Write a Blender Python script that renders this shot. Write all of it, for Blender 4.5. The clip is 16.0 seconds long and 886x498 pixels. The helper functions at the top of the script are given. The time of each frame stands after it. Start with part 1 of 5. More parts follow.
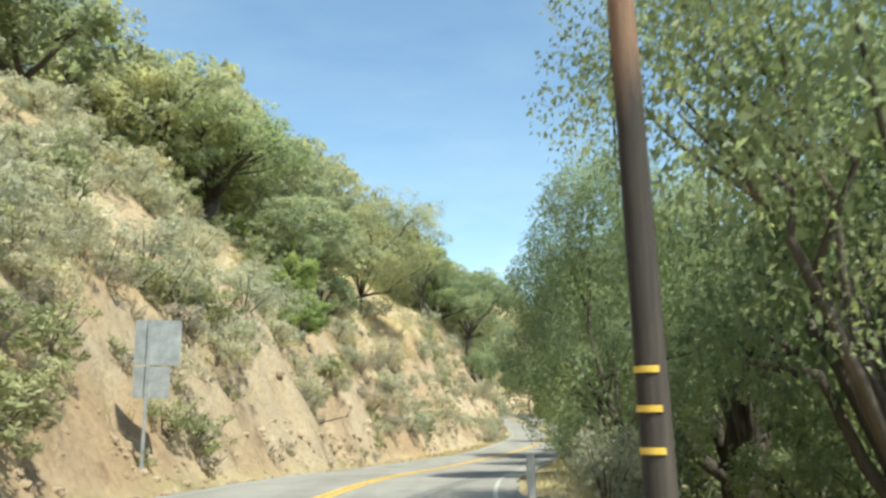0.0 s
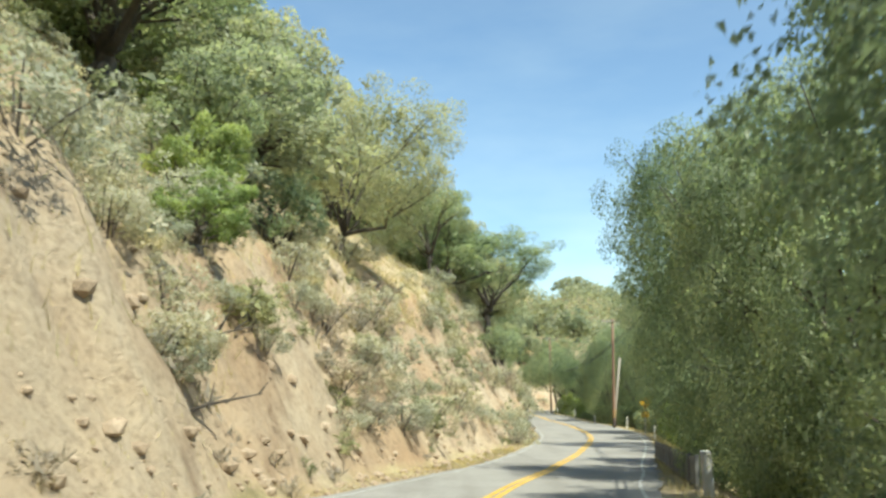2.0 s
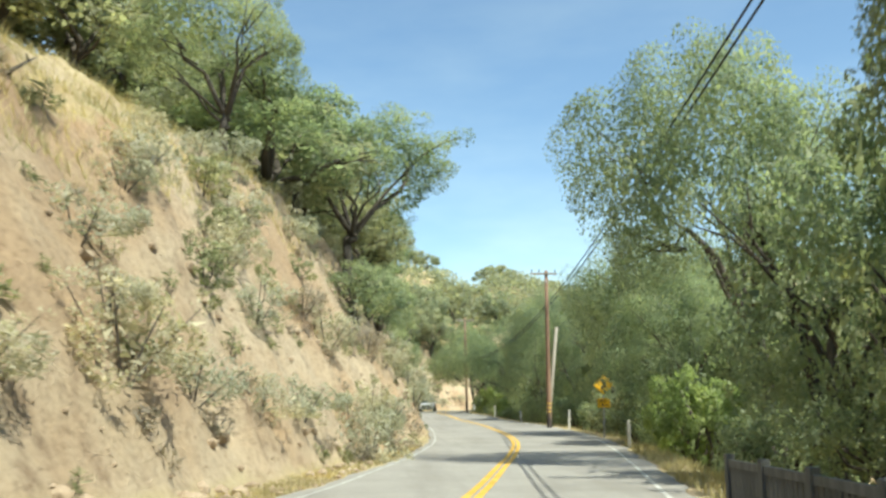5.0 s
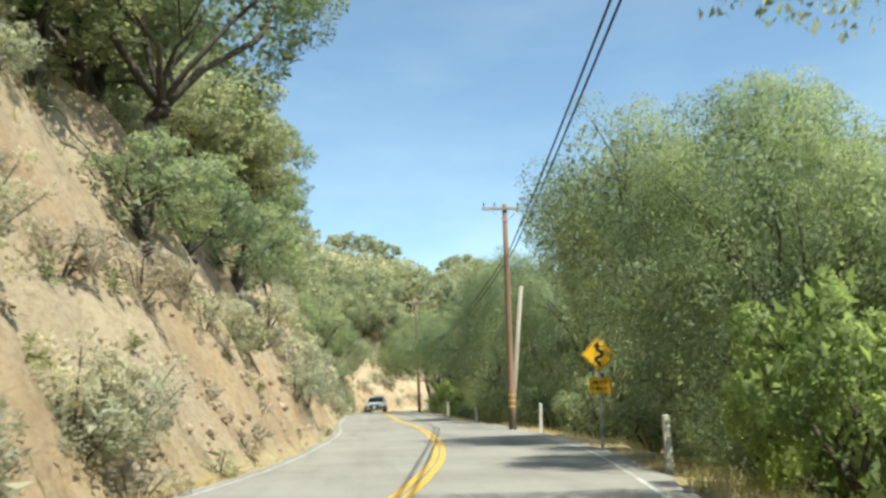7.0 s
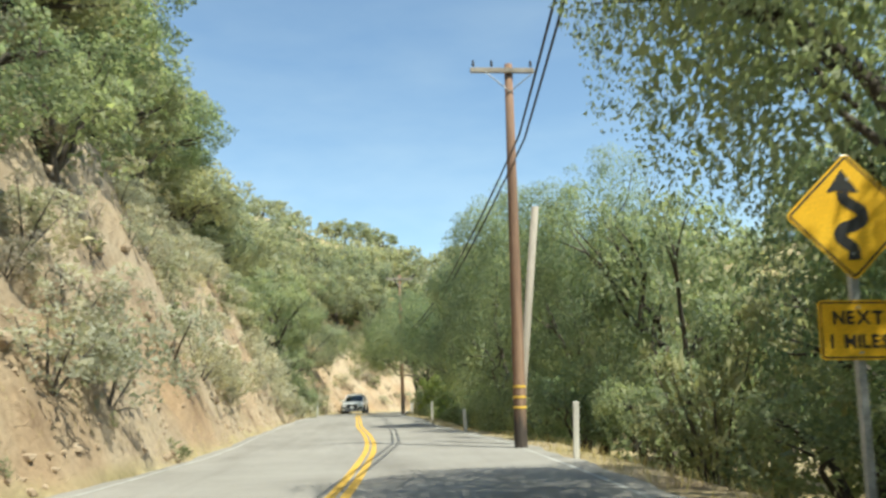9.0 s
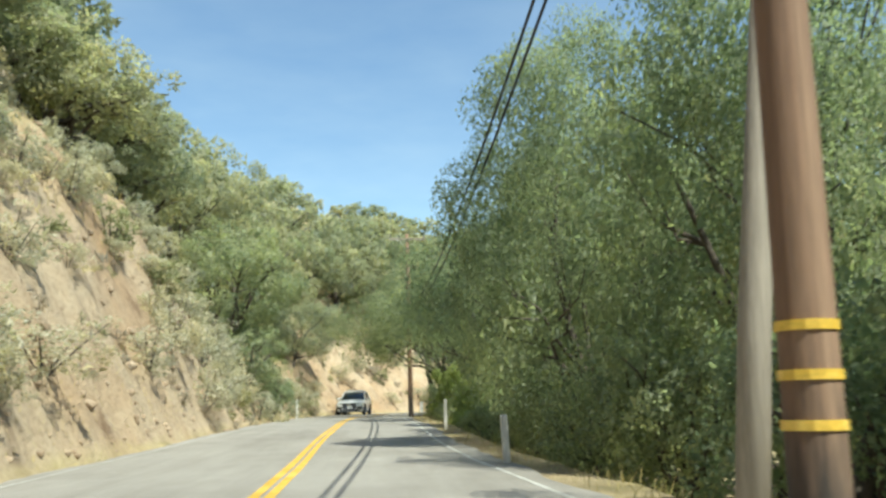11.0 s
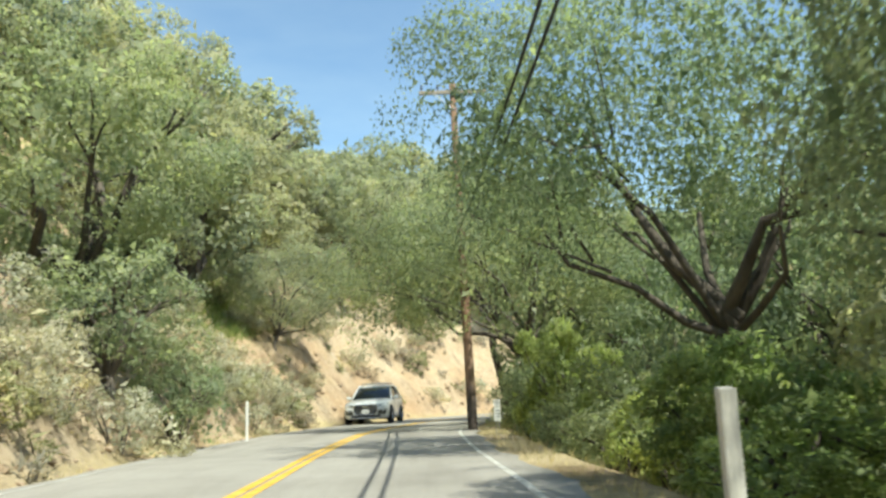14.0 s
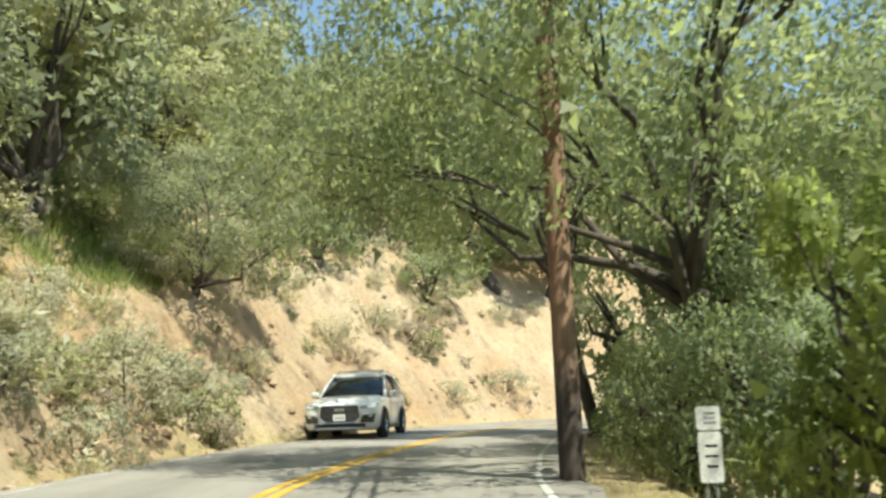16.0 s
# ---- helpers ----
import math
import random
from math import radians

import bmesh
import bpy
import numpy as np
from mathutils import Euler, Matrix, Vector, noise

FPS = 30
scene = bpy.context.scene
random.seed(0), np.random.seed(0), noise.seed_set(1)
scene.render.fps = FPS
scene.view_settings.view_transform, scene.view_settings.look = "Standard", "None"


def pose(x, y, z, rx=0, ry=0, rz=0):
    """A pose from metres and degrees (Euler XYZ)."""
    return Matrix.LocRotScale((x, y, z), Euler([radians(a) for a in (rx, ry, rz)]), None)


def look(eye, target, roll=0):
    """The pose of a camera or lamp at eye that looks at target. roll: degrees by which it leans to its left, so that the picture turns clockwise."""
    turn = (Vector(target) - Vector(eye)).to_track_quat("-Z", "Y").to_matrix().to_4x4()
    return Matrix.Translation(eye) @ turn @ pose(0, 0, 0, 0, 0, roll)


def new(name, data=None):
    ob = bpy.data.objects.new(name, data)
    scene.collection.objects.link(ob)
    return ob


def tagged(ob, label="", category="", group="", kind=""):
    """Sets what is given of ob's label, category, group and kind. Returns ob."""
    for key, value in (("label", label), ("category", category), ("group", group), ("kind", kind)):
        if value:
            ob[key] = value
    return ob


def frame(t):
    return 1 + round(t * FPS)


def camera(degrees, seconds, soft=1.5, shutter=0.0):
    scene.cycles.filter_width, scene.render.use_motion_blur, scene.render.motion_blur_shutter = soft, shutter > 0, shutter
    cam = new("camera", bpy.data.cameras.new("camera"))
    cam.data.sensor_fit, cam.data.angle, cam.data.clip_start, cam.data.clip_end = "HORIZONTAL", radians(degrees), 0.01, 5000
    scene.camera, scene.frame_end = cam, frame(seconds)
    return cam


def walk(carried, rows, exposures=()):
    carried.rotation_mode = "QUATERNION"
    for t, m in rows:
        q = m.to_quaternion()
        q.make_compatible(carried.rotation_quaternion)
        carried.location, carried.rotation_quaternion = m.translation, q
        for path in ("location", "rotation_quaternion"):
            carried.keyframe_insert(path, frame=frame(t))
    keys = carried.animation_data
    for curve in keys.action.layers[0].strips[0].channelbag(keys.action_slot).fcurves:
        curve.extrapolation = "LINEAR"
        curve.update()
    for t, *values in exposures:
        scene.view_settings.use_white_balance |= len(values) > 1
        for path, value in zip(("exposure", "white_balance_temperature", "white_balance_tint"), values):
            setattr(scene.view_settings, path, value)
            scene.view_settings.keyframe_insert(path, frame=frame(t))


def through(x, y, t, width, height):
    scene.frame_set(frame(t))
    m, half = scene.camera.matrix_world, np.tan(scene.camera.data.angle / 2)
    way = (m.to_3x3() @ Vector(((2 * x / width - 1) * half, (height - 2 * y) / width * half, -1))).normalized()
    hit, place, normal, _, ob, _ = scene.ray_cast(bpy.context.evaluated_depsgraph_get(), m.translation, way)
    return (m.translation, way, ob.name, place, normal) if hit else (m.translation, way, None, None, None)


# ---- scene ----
# ---- camera ----
cam = camera(51.0, 16.0, soft=2.8, shutter=0.2)
PATH = [
    (0, (1.25, 1.146, 1.556), (1.237, 3.116, 1.896), -1.1),
    (0.5, (0.88, 5.394, 1.422), (0.859, 7.364, 1.762), -1.1),
    (1, (0.67, 9.674, 1.334), (0.638, 11.645, 1.672), -0.9),
    (1.5, (0.647, 13.898, 1.346), (0.608, 15.871, 1.676), -0.2),
    (2, (0.915, 18.192, 1.214), (0.874, 20.164, 1.546), 0.4),
    (2.5, (1.318, 22.535, 1.087), (1.299, 24.507, 1.421), 0.4),
    (3, (1.8, 26.89, 0.95), (1.841, 28.861, 1.284), 0.3),
    (3.5, (2.442, 31.19, 0.776), (2.54, 33.159, 1.114), 0.4),
    (4, (3.02, 35.574, 0.627), (3.117, 37.542, 0.969), 0.2),
    (4.2, (3.276, 37.363, 0.58), (3.37, 39.331, 0.923), 0.2),
    (6.3, (6.787, 56.006, 0.247), (6.966, 57.968, 0.593), -1.8),
    (6.5, (7.119, 57.714, 0.223), (7.299, 59.675, 0.571), -1.7),
    (7, (7.96, 61.916, 0.19), (8.141, 63.878, 0.536), -1.7),
    (7.5, (8.758, 66.048, 0.165), (8.934, 68.009, 0.513), -1.1),
    (8, (9.446, 70.118, 0.175), (9.617, 72.08, 0.523), -0.8),
    (8.5, (10.02, 74.177, 0.221), (10.188, 76.14, 0.568), -1),
    (9, (10.488, 78.202, 0.245), (10.66, 80.164, 0.593), -1.4),
    (9.2, (10.626, 79.82, 0.25), (10.801, 81.782, 0.599), -1.5),
    (11.3, (12.202, 98.286, 0.442), (12.312, 100.253, 0.788), -1.3),
    (11.5, (12.268, 100.056, 0.447), (12.369, 102.023, 0.791), -1.7),
    (12, (12.324, 104.416, 0.5), (12.412, 106.385, 0.839), -3.1),
    (12.5, (12.314, 108.793, 0.598), (12.391, 110.763, 0.936), -3.8),
    (13, (12.309, 113.145, 0.659), (12.372, 115.115, 0.997), -3.4),
    (13.5, (12.31, 117.477, 0.726), (12.36, 119.447, 1.065), -3.2),
    (14, (12.232, 121.874, 0.814), (12.271, 123.844, 1.157), -2.6),
    (14.5, (12.174, 126.099, 0.938), (12.207, 128.069, 1.283), -2.3),
    (15, (12.112, 130.307, 1.051), (12.137, 132.278, 1.391), -2),
    (15.5, (12.042, 134.502, 1.085), (12.062, 136.473, 1.425), -2),
    (16, (11.957, 138.772, 1.066), (11.969, 140.743, 1.406), -1.6),
]
walk(cam, [(t, look(eye, target, roll)) for t, eye, target, roll in PATH], [(0, 0.88, 6250, -4), (6, 0.86, 6300, -4), (9, 0.80, 6400, -2), (11, 0.82, 6250, -4), (13.5, 0.97, 6350, -4), (15, 0.99, 6350, -4), (16, 1.0, 6600, -3)])

# ---- light ----
SUN_AZ, SUN_EL = -50.0, 57.0      # degrees from +x towards +y, and above the horizon
world = bpy.data.worlds.new("sky")
scene.world = world
world.use_nodes = True
_n = world.node_tree.nodes
_sky = _n.new("ShaderNodeTexSky")
_sky.sky_type = "NISHITA"
_sky.sun_disc = False
_sky.sun_elevation = radians(SUN_EL)
_sky.sun_rotation = radians(90 - SUN_AZ)
_sky.air_density, _sky.dust_density, _sky.ozone_density = 1.0, 0.12, 0.6
_n["Background"].inputs[1].default_value = 0.109
# thin high wisps of cloud over the blue
_co, _map, _noise, _ramp, _mul = _n.new("ShaderNodeTexCoord"), _n.new("ShaderNodeMapping"), _n.new("ShaderNodeTexNoise"), _n.new("ShaderNodeValToRGB"), _n.new("ShaderNodeMix")
_map.inputs["Scale"].default_value = (1.6, 1.6, 5.0)
_map.inputs["Rotation"].default_value = (0.3, 0.2, 0.5)
_noise.inputs["Scale"].default_value, _noise.inputs["Detail"].default_value, _noise.inputs["Roughness"].default_value = 1.7, 6.0, 0.55
_ramp.color_ramp.elements[0].position, _ramp.color_ramp.elements[0].color = 0.46, (1, 1, 1, 1)
_ramp.color_ramp.elements[1].position, _ramp.color_ramp.elements[1].color = 0.78, (1.42, 1.24, 1.08, 1)
_mul.data_type, _mul.blend_type = "RGBA", "MULTIPLY"
_mul.inputs[0].default_value = 1.0
_l = world.node_tree.links
_l.new(_co.outputs["Generated"], _map.inputs["Vector"])
_l.new(_map.outputs[0], _noise.inputs["Vector"])
_l.new(_noise.outputs["Fac"], _ramp.inputs[0])
_l.new(_sky.outputs[0], _mul.inputs[6])
_l.new(_ramp.outputs[0], _mul.inputs[7])
_l.new(_mul.outputs[2], _n["Background"].inputs[0])
sun = new("sun", bpy.data.lights.new("sun", "SUN"))
sun.data.energy, sun.data.angle, sun.data.color = 4.6, radians(0.55), (1.0, 0.94, 0.84)
_d = Vector((math.cos(radians(SUN_EL)) * math.cos(radians(SUN_AZ)), math.cos(radians(SUN_EL)) * math.sin(radians(SUN_AZ)), math.sin(radians(SUN_EL))))
sun.matrix_world = look(_d * 200, (0, 0, 0))


# ---- small tools ----
U = 0.8          # one plan unit in metres


def part(name, bm, material, parent=None, label="", smooth=False):
    me = bpy.data.meshes.new(name)
    bm.to_mesh(me)
    bm.free()
    if smooth:
        me.polygons.foreach_set("use_smooth", [True] * len(me.polygons))
    me.materials.append(material)
    ob = new(name, me)
    if parent is not None:
        ob.parent = parent
    if label:
        ob["label"] = label
    return ob


def raw_mesh(name, verts, faces, materials, smooth=False, normals=None):
    """A mesh from numpy vertices and faces of one size."""
    verts = np.asarray(verts, dtype=np.float32)
    faces = np.asarray(faces, dtype=np.int32)
    me = bpy.data.meshes.new(name)
    me.vertices.add(len(verts))
    me.vertices.foreach_set("co", verts.ravel())
    me.loops.add(faces.size)
    me.loops.foreach_set("vertex_index", faces.ravel())
    me.polygons.add(len(faces))
    me.polygons.foreach_set("loop_start", np.arange(0, faces.size, faces.shape[1], dtype=np.int32))
    me.polygons.foreach_set("use_smooth", [smooth] * len(faces))
    me.update(calc_edges=True)
    if normals is not None:
        me.polygons.foreach_set("use_smooth", [True] * len(faces))
        me.normals_split_custom_set_from_vertices(np.asarray(normals, dtype=np.float32))
    for m in materials:
        me.materials.append(m)
    return me


def empty(name, m=None):
    ob = new(name)
    ob.empty_display_size = 0.2
    if m is not None:
        ob.matrix_basis = m
    return ob


def box(bm, size, at=(0, 0, 0), bevel=0.0, rot=None):
    made = bmesh.ops.create_cube(bm, size=1.0)["verts"]
    bmesh.ops.scale(bm, vec=size, verts=made)
    if bevel:
        edges = list({e for v in made for e in v.link_edges})
        out = bmesh.ops.bevel(bm, geom=edges, offset=bevel, segments=2, affect="EDGES", profile=0.5)
        made = list({v for f in out["faces"] for v in f.verts} | {v for v in made if v.is_valid})
    if rot is not None:
        bmesh.ops.rotate(bm, verts=made, cent=(0, 0, 0), matrix=rot)
    bmesh.ops.translate(bm, verts=made, vec=at)
    return made


def tube(bm, a, b, r0, r1, sides=8, cap=True):
    """A tapered round bar from a to b."""
    a, b = Vector(a), Vector(b)
    turn = (b - a).to_track_quat("Z", "Y")
    rings = []
    for p, r in ((a, r0), (b, r1)):
        rings.append([bm.verts.new(p + turn @ Vector((r * math.cos(k * math.tau / sides), r * math.sin(k * math.tau / sides), 0))) for k in range(sides)])
    for k in range(sides):
        bm.faces.new((rings[0][k], rings[0][(k + 1) % sides], rings[1][(k + 1) % sides], rings[1][k]))
    if cap:
        bm.faces.new(rings[1])
        bm.faces.new(rings[0][::-1])


def pipe(bm, points, radii, sides=7):
    """A bent tapered bar through points."""
    rings, n = [], len(points)
    points = [Vector(p) for p in points]
    way = (points[1] - points[0]).normalized()
    turn = way.to_track_quat("Z", "Y")
    for i, (p, r) in enumerate(zip(points, radii)):
        ahead = (points[min(i + 1, n - 1)] - points[max(i - 1, 0)]).normalized()
        turn = way.rotation_difference(ahead) @ turn
        way = ahead
        rings.append([bm.verts.new(p + turn @ Vector((r * math.cos(k * math.tau / sides), r * math.sin(k * math.tau / sides), 0))) for k in range(sides)])
    for lo, hi in zip(rings, rings[1:]):
        for k in range(sides):
            bm.faces.new((lo[k], lo[(k + 1) % sides], hi[(k + 1) % sides], hi[k]))
    bm.faces.new(rings[-1])
    bm.faces.new(rings[0][::-1])


TABLE = np.random.RandomState(7).rand(256, 256)


def vnoise(x, y, scale, octaves=3):
    """Smooth value noise in 0..1 on arrays."""
    out, amp, total = 0.0, 1.0, 0.0
    x, y = np.asarray(x, float) / scale + 40.3, np.asarray(y, float) / scale + 71.7
    for _ in range(octaves):
        i, j = np.floor(x).astype(int), np.floor(y).astype(int)
        u, v = x - i, y - j
        u, v = u * u * (3 - 2 * u), v * v * (3 - 2 * v)
        a, b = TABLE[i % 256, j % 256], TABLE[(i + 1) % 256, j % 256]
        c, d = TABLE[i % 256, (j + 1) % 256], TABLE[(i + 1) % 256, (j + 1) % 256]
        out = out + amp * (a + (b - a) * u + (c - a) * v + (a - b - c + d) * u * v)
        total, amp, x, y = total + amp, amp * 0.5, x * 2.03 + 17.1, y * 2.03 + 9.7
    return out / total


# ---- materials ----
def material(name, rough=0.8, metallic=0.0):
    m = bpy.data.materials.new(name)
    m.use_nodes = True
    t = m.node_tree
    b = t.nodes["Principled BSDF"]
    b.inputs["Roughness"].default_value = rough
    b.inputs["Metallic"].default_value = metallic
    return m, t, b


def node(t, kind, **inputs):
    n = t.nodes.new("ShaderNode" + kind)
    for k, v in inputs.items():
        n.inputs[k.replace("_", " ")].default_value = v
    return n


def noise_tex(t, scale, detail=5.0, rough=0.6, coord="Object", stretch=None):
    c = t.nodes.new("ShaderNodeTexCoord")
    n = node(t, "TexNoise", Scale=scale, Detail=detail, Roughness=rough)
    if stretch:
        mp = t.nodes.new("ShaderNodeMapping")
        mp.inputs["Scale"].default_value = stretch
        t.links.new(c.outputs[coord], mp.inputs["Vector"])
        t.links.new(mp.outputs[0], n.inputs["Vector"])
    else:
        t.links.new(c.outputs[coord], n.inputs["Vector"])
    return n.outputs["Fac"]


def ramp(t, fac, stops):
    r = t.nodes.new("ShaderNodeValToRGB")
    e = r.color_ramp.elements
    while len(e) < len(stops):
        e.new(0.5)
    for el, (p, c) in zip(e, stops):
        el.position, el.color = p, (*c, 1)
    t.links.new(fac, r.inputs[0])
    return r.outputs[0]


def mix(t, fac, a, b, kind="MIX"):
    m = t.nodes.new("ShaderNodeMix")
    m.data_type, m.blend_type = "RGBA", kind
    for sock, v in ((m.inputs[0], fac), (m.inputs[6], a), (m.inputs[7], b)):
        if isinstance(v, (int, float)):
            sock.default_value = v
        elif isinstance(v, tuple):
            sock.default_value = (*v, 1)
        else:
            t.links.new(v, sock)
    return m.outputs[2]


def bump(t, b, fac, strength, distance=0.05):
    n = node(t, "Bump", Strength=strength, Distance=distance)
    t.links.new(fac, n.inputs["Height"])
    t.links.new(n.outputs[0], b.inputs["Normal"])


def two_scale(name, dark, mid, light, coarse, fine, rough=0.85, relief=0.4, distance=0.02, metallic=0.0, stretch=None):
    m, t, b = material(name, rough, metallic)
    big = noise_tex(t, coarse, 4, stretch=stretch)
    small = noise_tex(t, fine, 6, 0.7, stretch=stretch)
    base = ramp(t, big, [(0.3, dark), (0.5, mid), (0.7, light)])
    grain = ramp(t, small, [(0.3, (0.72, 0.72, 0.72)), (0.7, (1.15, 1.15, 1.15))])
    t.links.new(mix(t, 1.0, base, grain, "MULTIPLY"), b.inputs["Base Color"])
    bump(t, b, small, relief, distance)
    return m


def leaf_material(name, low, mid, high, through=0.35, gloss=0.32):
    """Leaves: each one its own shade, each plant its own tint, some light through them."""
    m, t, b = material(name, 0.5 if gloss > 0.2 else 0.85)
    b.inputs["Specular IOR Level"].default_value = gloss
    geo = t.nodes.new("ShaderNodeNewGeometry")
    info = t.nodes.new("ShaderNodeObjectInfo")
    base = ramp(t, geo.outputs["Random Per Island"], [(0.0, low), (0.5, mid), (1.0, high)])
    tint = ramp(t, info.outputs["Random"], [(0.0, (0.80, 0.86, 0.84)), (0.5, (1, 1, 1)), (1.0, (1.08, 1.04, 0.95))])
    big = ramp(t, noise_tex(t, 0.75, 4), [(0.34, (0.66, 0.72, 0.74)), (0.5, (0.98, 1.0, 1.0)), (0.66, (1.28, 1.22, 1.02))])
    col = mix(t, 1.0, mix(t, 1.0, base, tint, "MULTIPLY"), big, "MULTIPLY")
    t.links.new(col, b.inputs["Base Color"])
    tr = node(t, "BsdfTranslucent")
    t.links.new(mix(t, 1.0, col, (1.28, 1.34, 0.95), "MULTIPLY"), tr.inputs["Color"])
    mx = node(t, "MixShader", Fac=through)
    t.links.new(b.outputs[0], mx.inputs[1])
    t.links.new(tr.outputs[0], mx.inputs[2])
    t.links.new(mx.outputs[0], t.nodes["Material Output"].inputs["Surface"])
    return m


LEAF_OAK = leaf_material("leaf_oak", (0.228, 0.260, 0.152), (0.292, 0.325, 0.202), (0.366, 0.390, 0.264), 0.56)
LEAF_OLIVE = leaf_material("leaf_olive", (0.305, 0.306, 0.208), (0.358, 0.356, 0.248), (0.415, 0.408, 0.298), 0.55)
LEAF_BRIGHT = leaf_material("leaf_bright", (0.215, 0.255, 0.095), (0.300, 0.345, 0.135), (0.385, 0.425, 0.190), 0.58)
LEAF_SAGE = leaf_material("leaf_sage", (0.395, 0.358, 0.275), (0.465, 0.426, 0.335), (0.535, 0.495, 0.400), 0.42, 0.08)
LEAF_SCRUB = leaf_material("leaf_scrub", (0.190, 0.195, 0.105), (0.290, 0.290, 0.160), (0.390, 0.375, 0.230), 0.35, 0.08)
LEAF_BROWN = leaf_material("leaf_brown", (0.270, 0.220, 0.180), (0.360, 0.300, 0.250), (0.440, 0.375, 0.315), 0.35, 0.08)
GRASS_DRY = leaf_material("dry_grass", (0.360, 0.280, 0.130), (0.500, 0.400, 0.200), (0.620, 0.520, 0.300), 0.3, 0.08)
BARK = two_scale("bark", (0.045, 0.036, 0.028), (0.085, 0.070, 0.055), (0.150, 0.125, 0.100), 1.2, 14, 0.95, 0.9, 0.03, stretch=(1, 1, 0.3))
POLE_WOOD = two_scale("pole_wood", (0.150, 0.085, 0.055), (0.230, 0.135, 0.085), (0.330, 0.215, 0.140), 0.8, 16, 0.9, 0.6, 0.01, stretch=(3, 3, 0.12))
POLE_GREY = two_scale("weathered_pole_wood", (0.200, 0.170, 0.140), (0.300, 0.260, 0.210), (0.400, 0.350, 0.290), 0.8, 16, 0.9, 0.6, 0.01, stretch=(3, 3, 0.12))
POST_WOOD = two_scale("post_wood", (0.400, 0.380, 0.335), (0.540, 0.515, 0.460), (0.660, 0.635, 0.575), 2.0, 30, 0.9, 0.5, 0.006, stretch=(3, 3, 0.3))
TAR_WOOD = two_scale("creosote_wood", (0.022, 0.018, 0.016), (0.038, 0.030, 0.026), (0.070, 0.055, 0.045), 1.0, 18, 0.8, 0.6, 0.01, stretch=(3, 3, 0.12))
YELLOW_BAND = two_scale("yellow_band", (0.62, 0.40, 0.05), (0.72, 0.47, 0.07), (0.80, 0.55, 0.12), 6, 40, 0.5, 0.2, 0.002)
SIGN_YELLOW = two_scale("sign_yellow", (0.74, 0.40, 0.012), (0.80, 0.45, 0.015), (0.84, 0.50, 0.03), 2, 60, 0.45, 0.05, 0.001)
SIGN_BLACK = two_scale("sign_black", (0.012, 0.012, 0.012), (0.018, 0.018, 0.018), (0.03, 0.03, 0.03), 3, 60, 0.5, 0.05, 0.001)
SIGN_WHITE = two_scale("sign_white", (0.62, 0.62, 0.58), (0.72, 0.72, 0.68), (0.80, 0.80, 0.76), 4, 50, 0.5, 0.1, 0.001)
STEEL = two_scale("galvanised_steel", (0.30, 0.31, 0.31), (0.40, 0.41, 0.41), (0.52, 0.53, 0.53), 4, 40, 0.5, 0.1, 0.002, metallic=0.6)
CABLE = two_scale("cable_rubber", (0.014, 0.014, 0.016), (0.02, 0.02, 0.022), (0.03, 0.03, 0.032), 2, 30, 0.6, 0.1, 0.001)
LINE_YELLOW = two_scale("line_yellow", (0.46, 0.27, 0.03), (0.62, 0.37, 0.045), (0.70, 0.44, 0.09), 1.5, 30, 0.75, 0.3, 0.002)
LINE_WHITE = two_scale("line_white", (0.32, 0.30, 0.27), (0.44, 0.425, 0.39), (0.60, 0.585, 0.55), 1.6, 22, 0.75, 0.3, 0.002)
ROCK = two_scale("bank_rock", (0.22, 0.16, 0.10), (0.36, 0.27, 0.18), (0.48, 0.38, 0.27), 1.5, 18, 0.95, 0.8, 0.03)


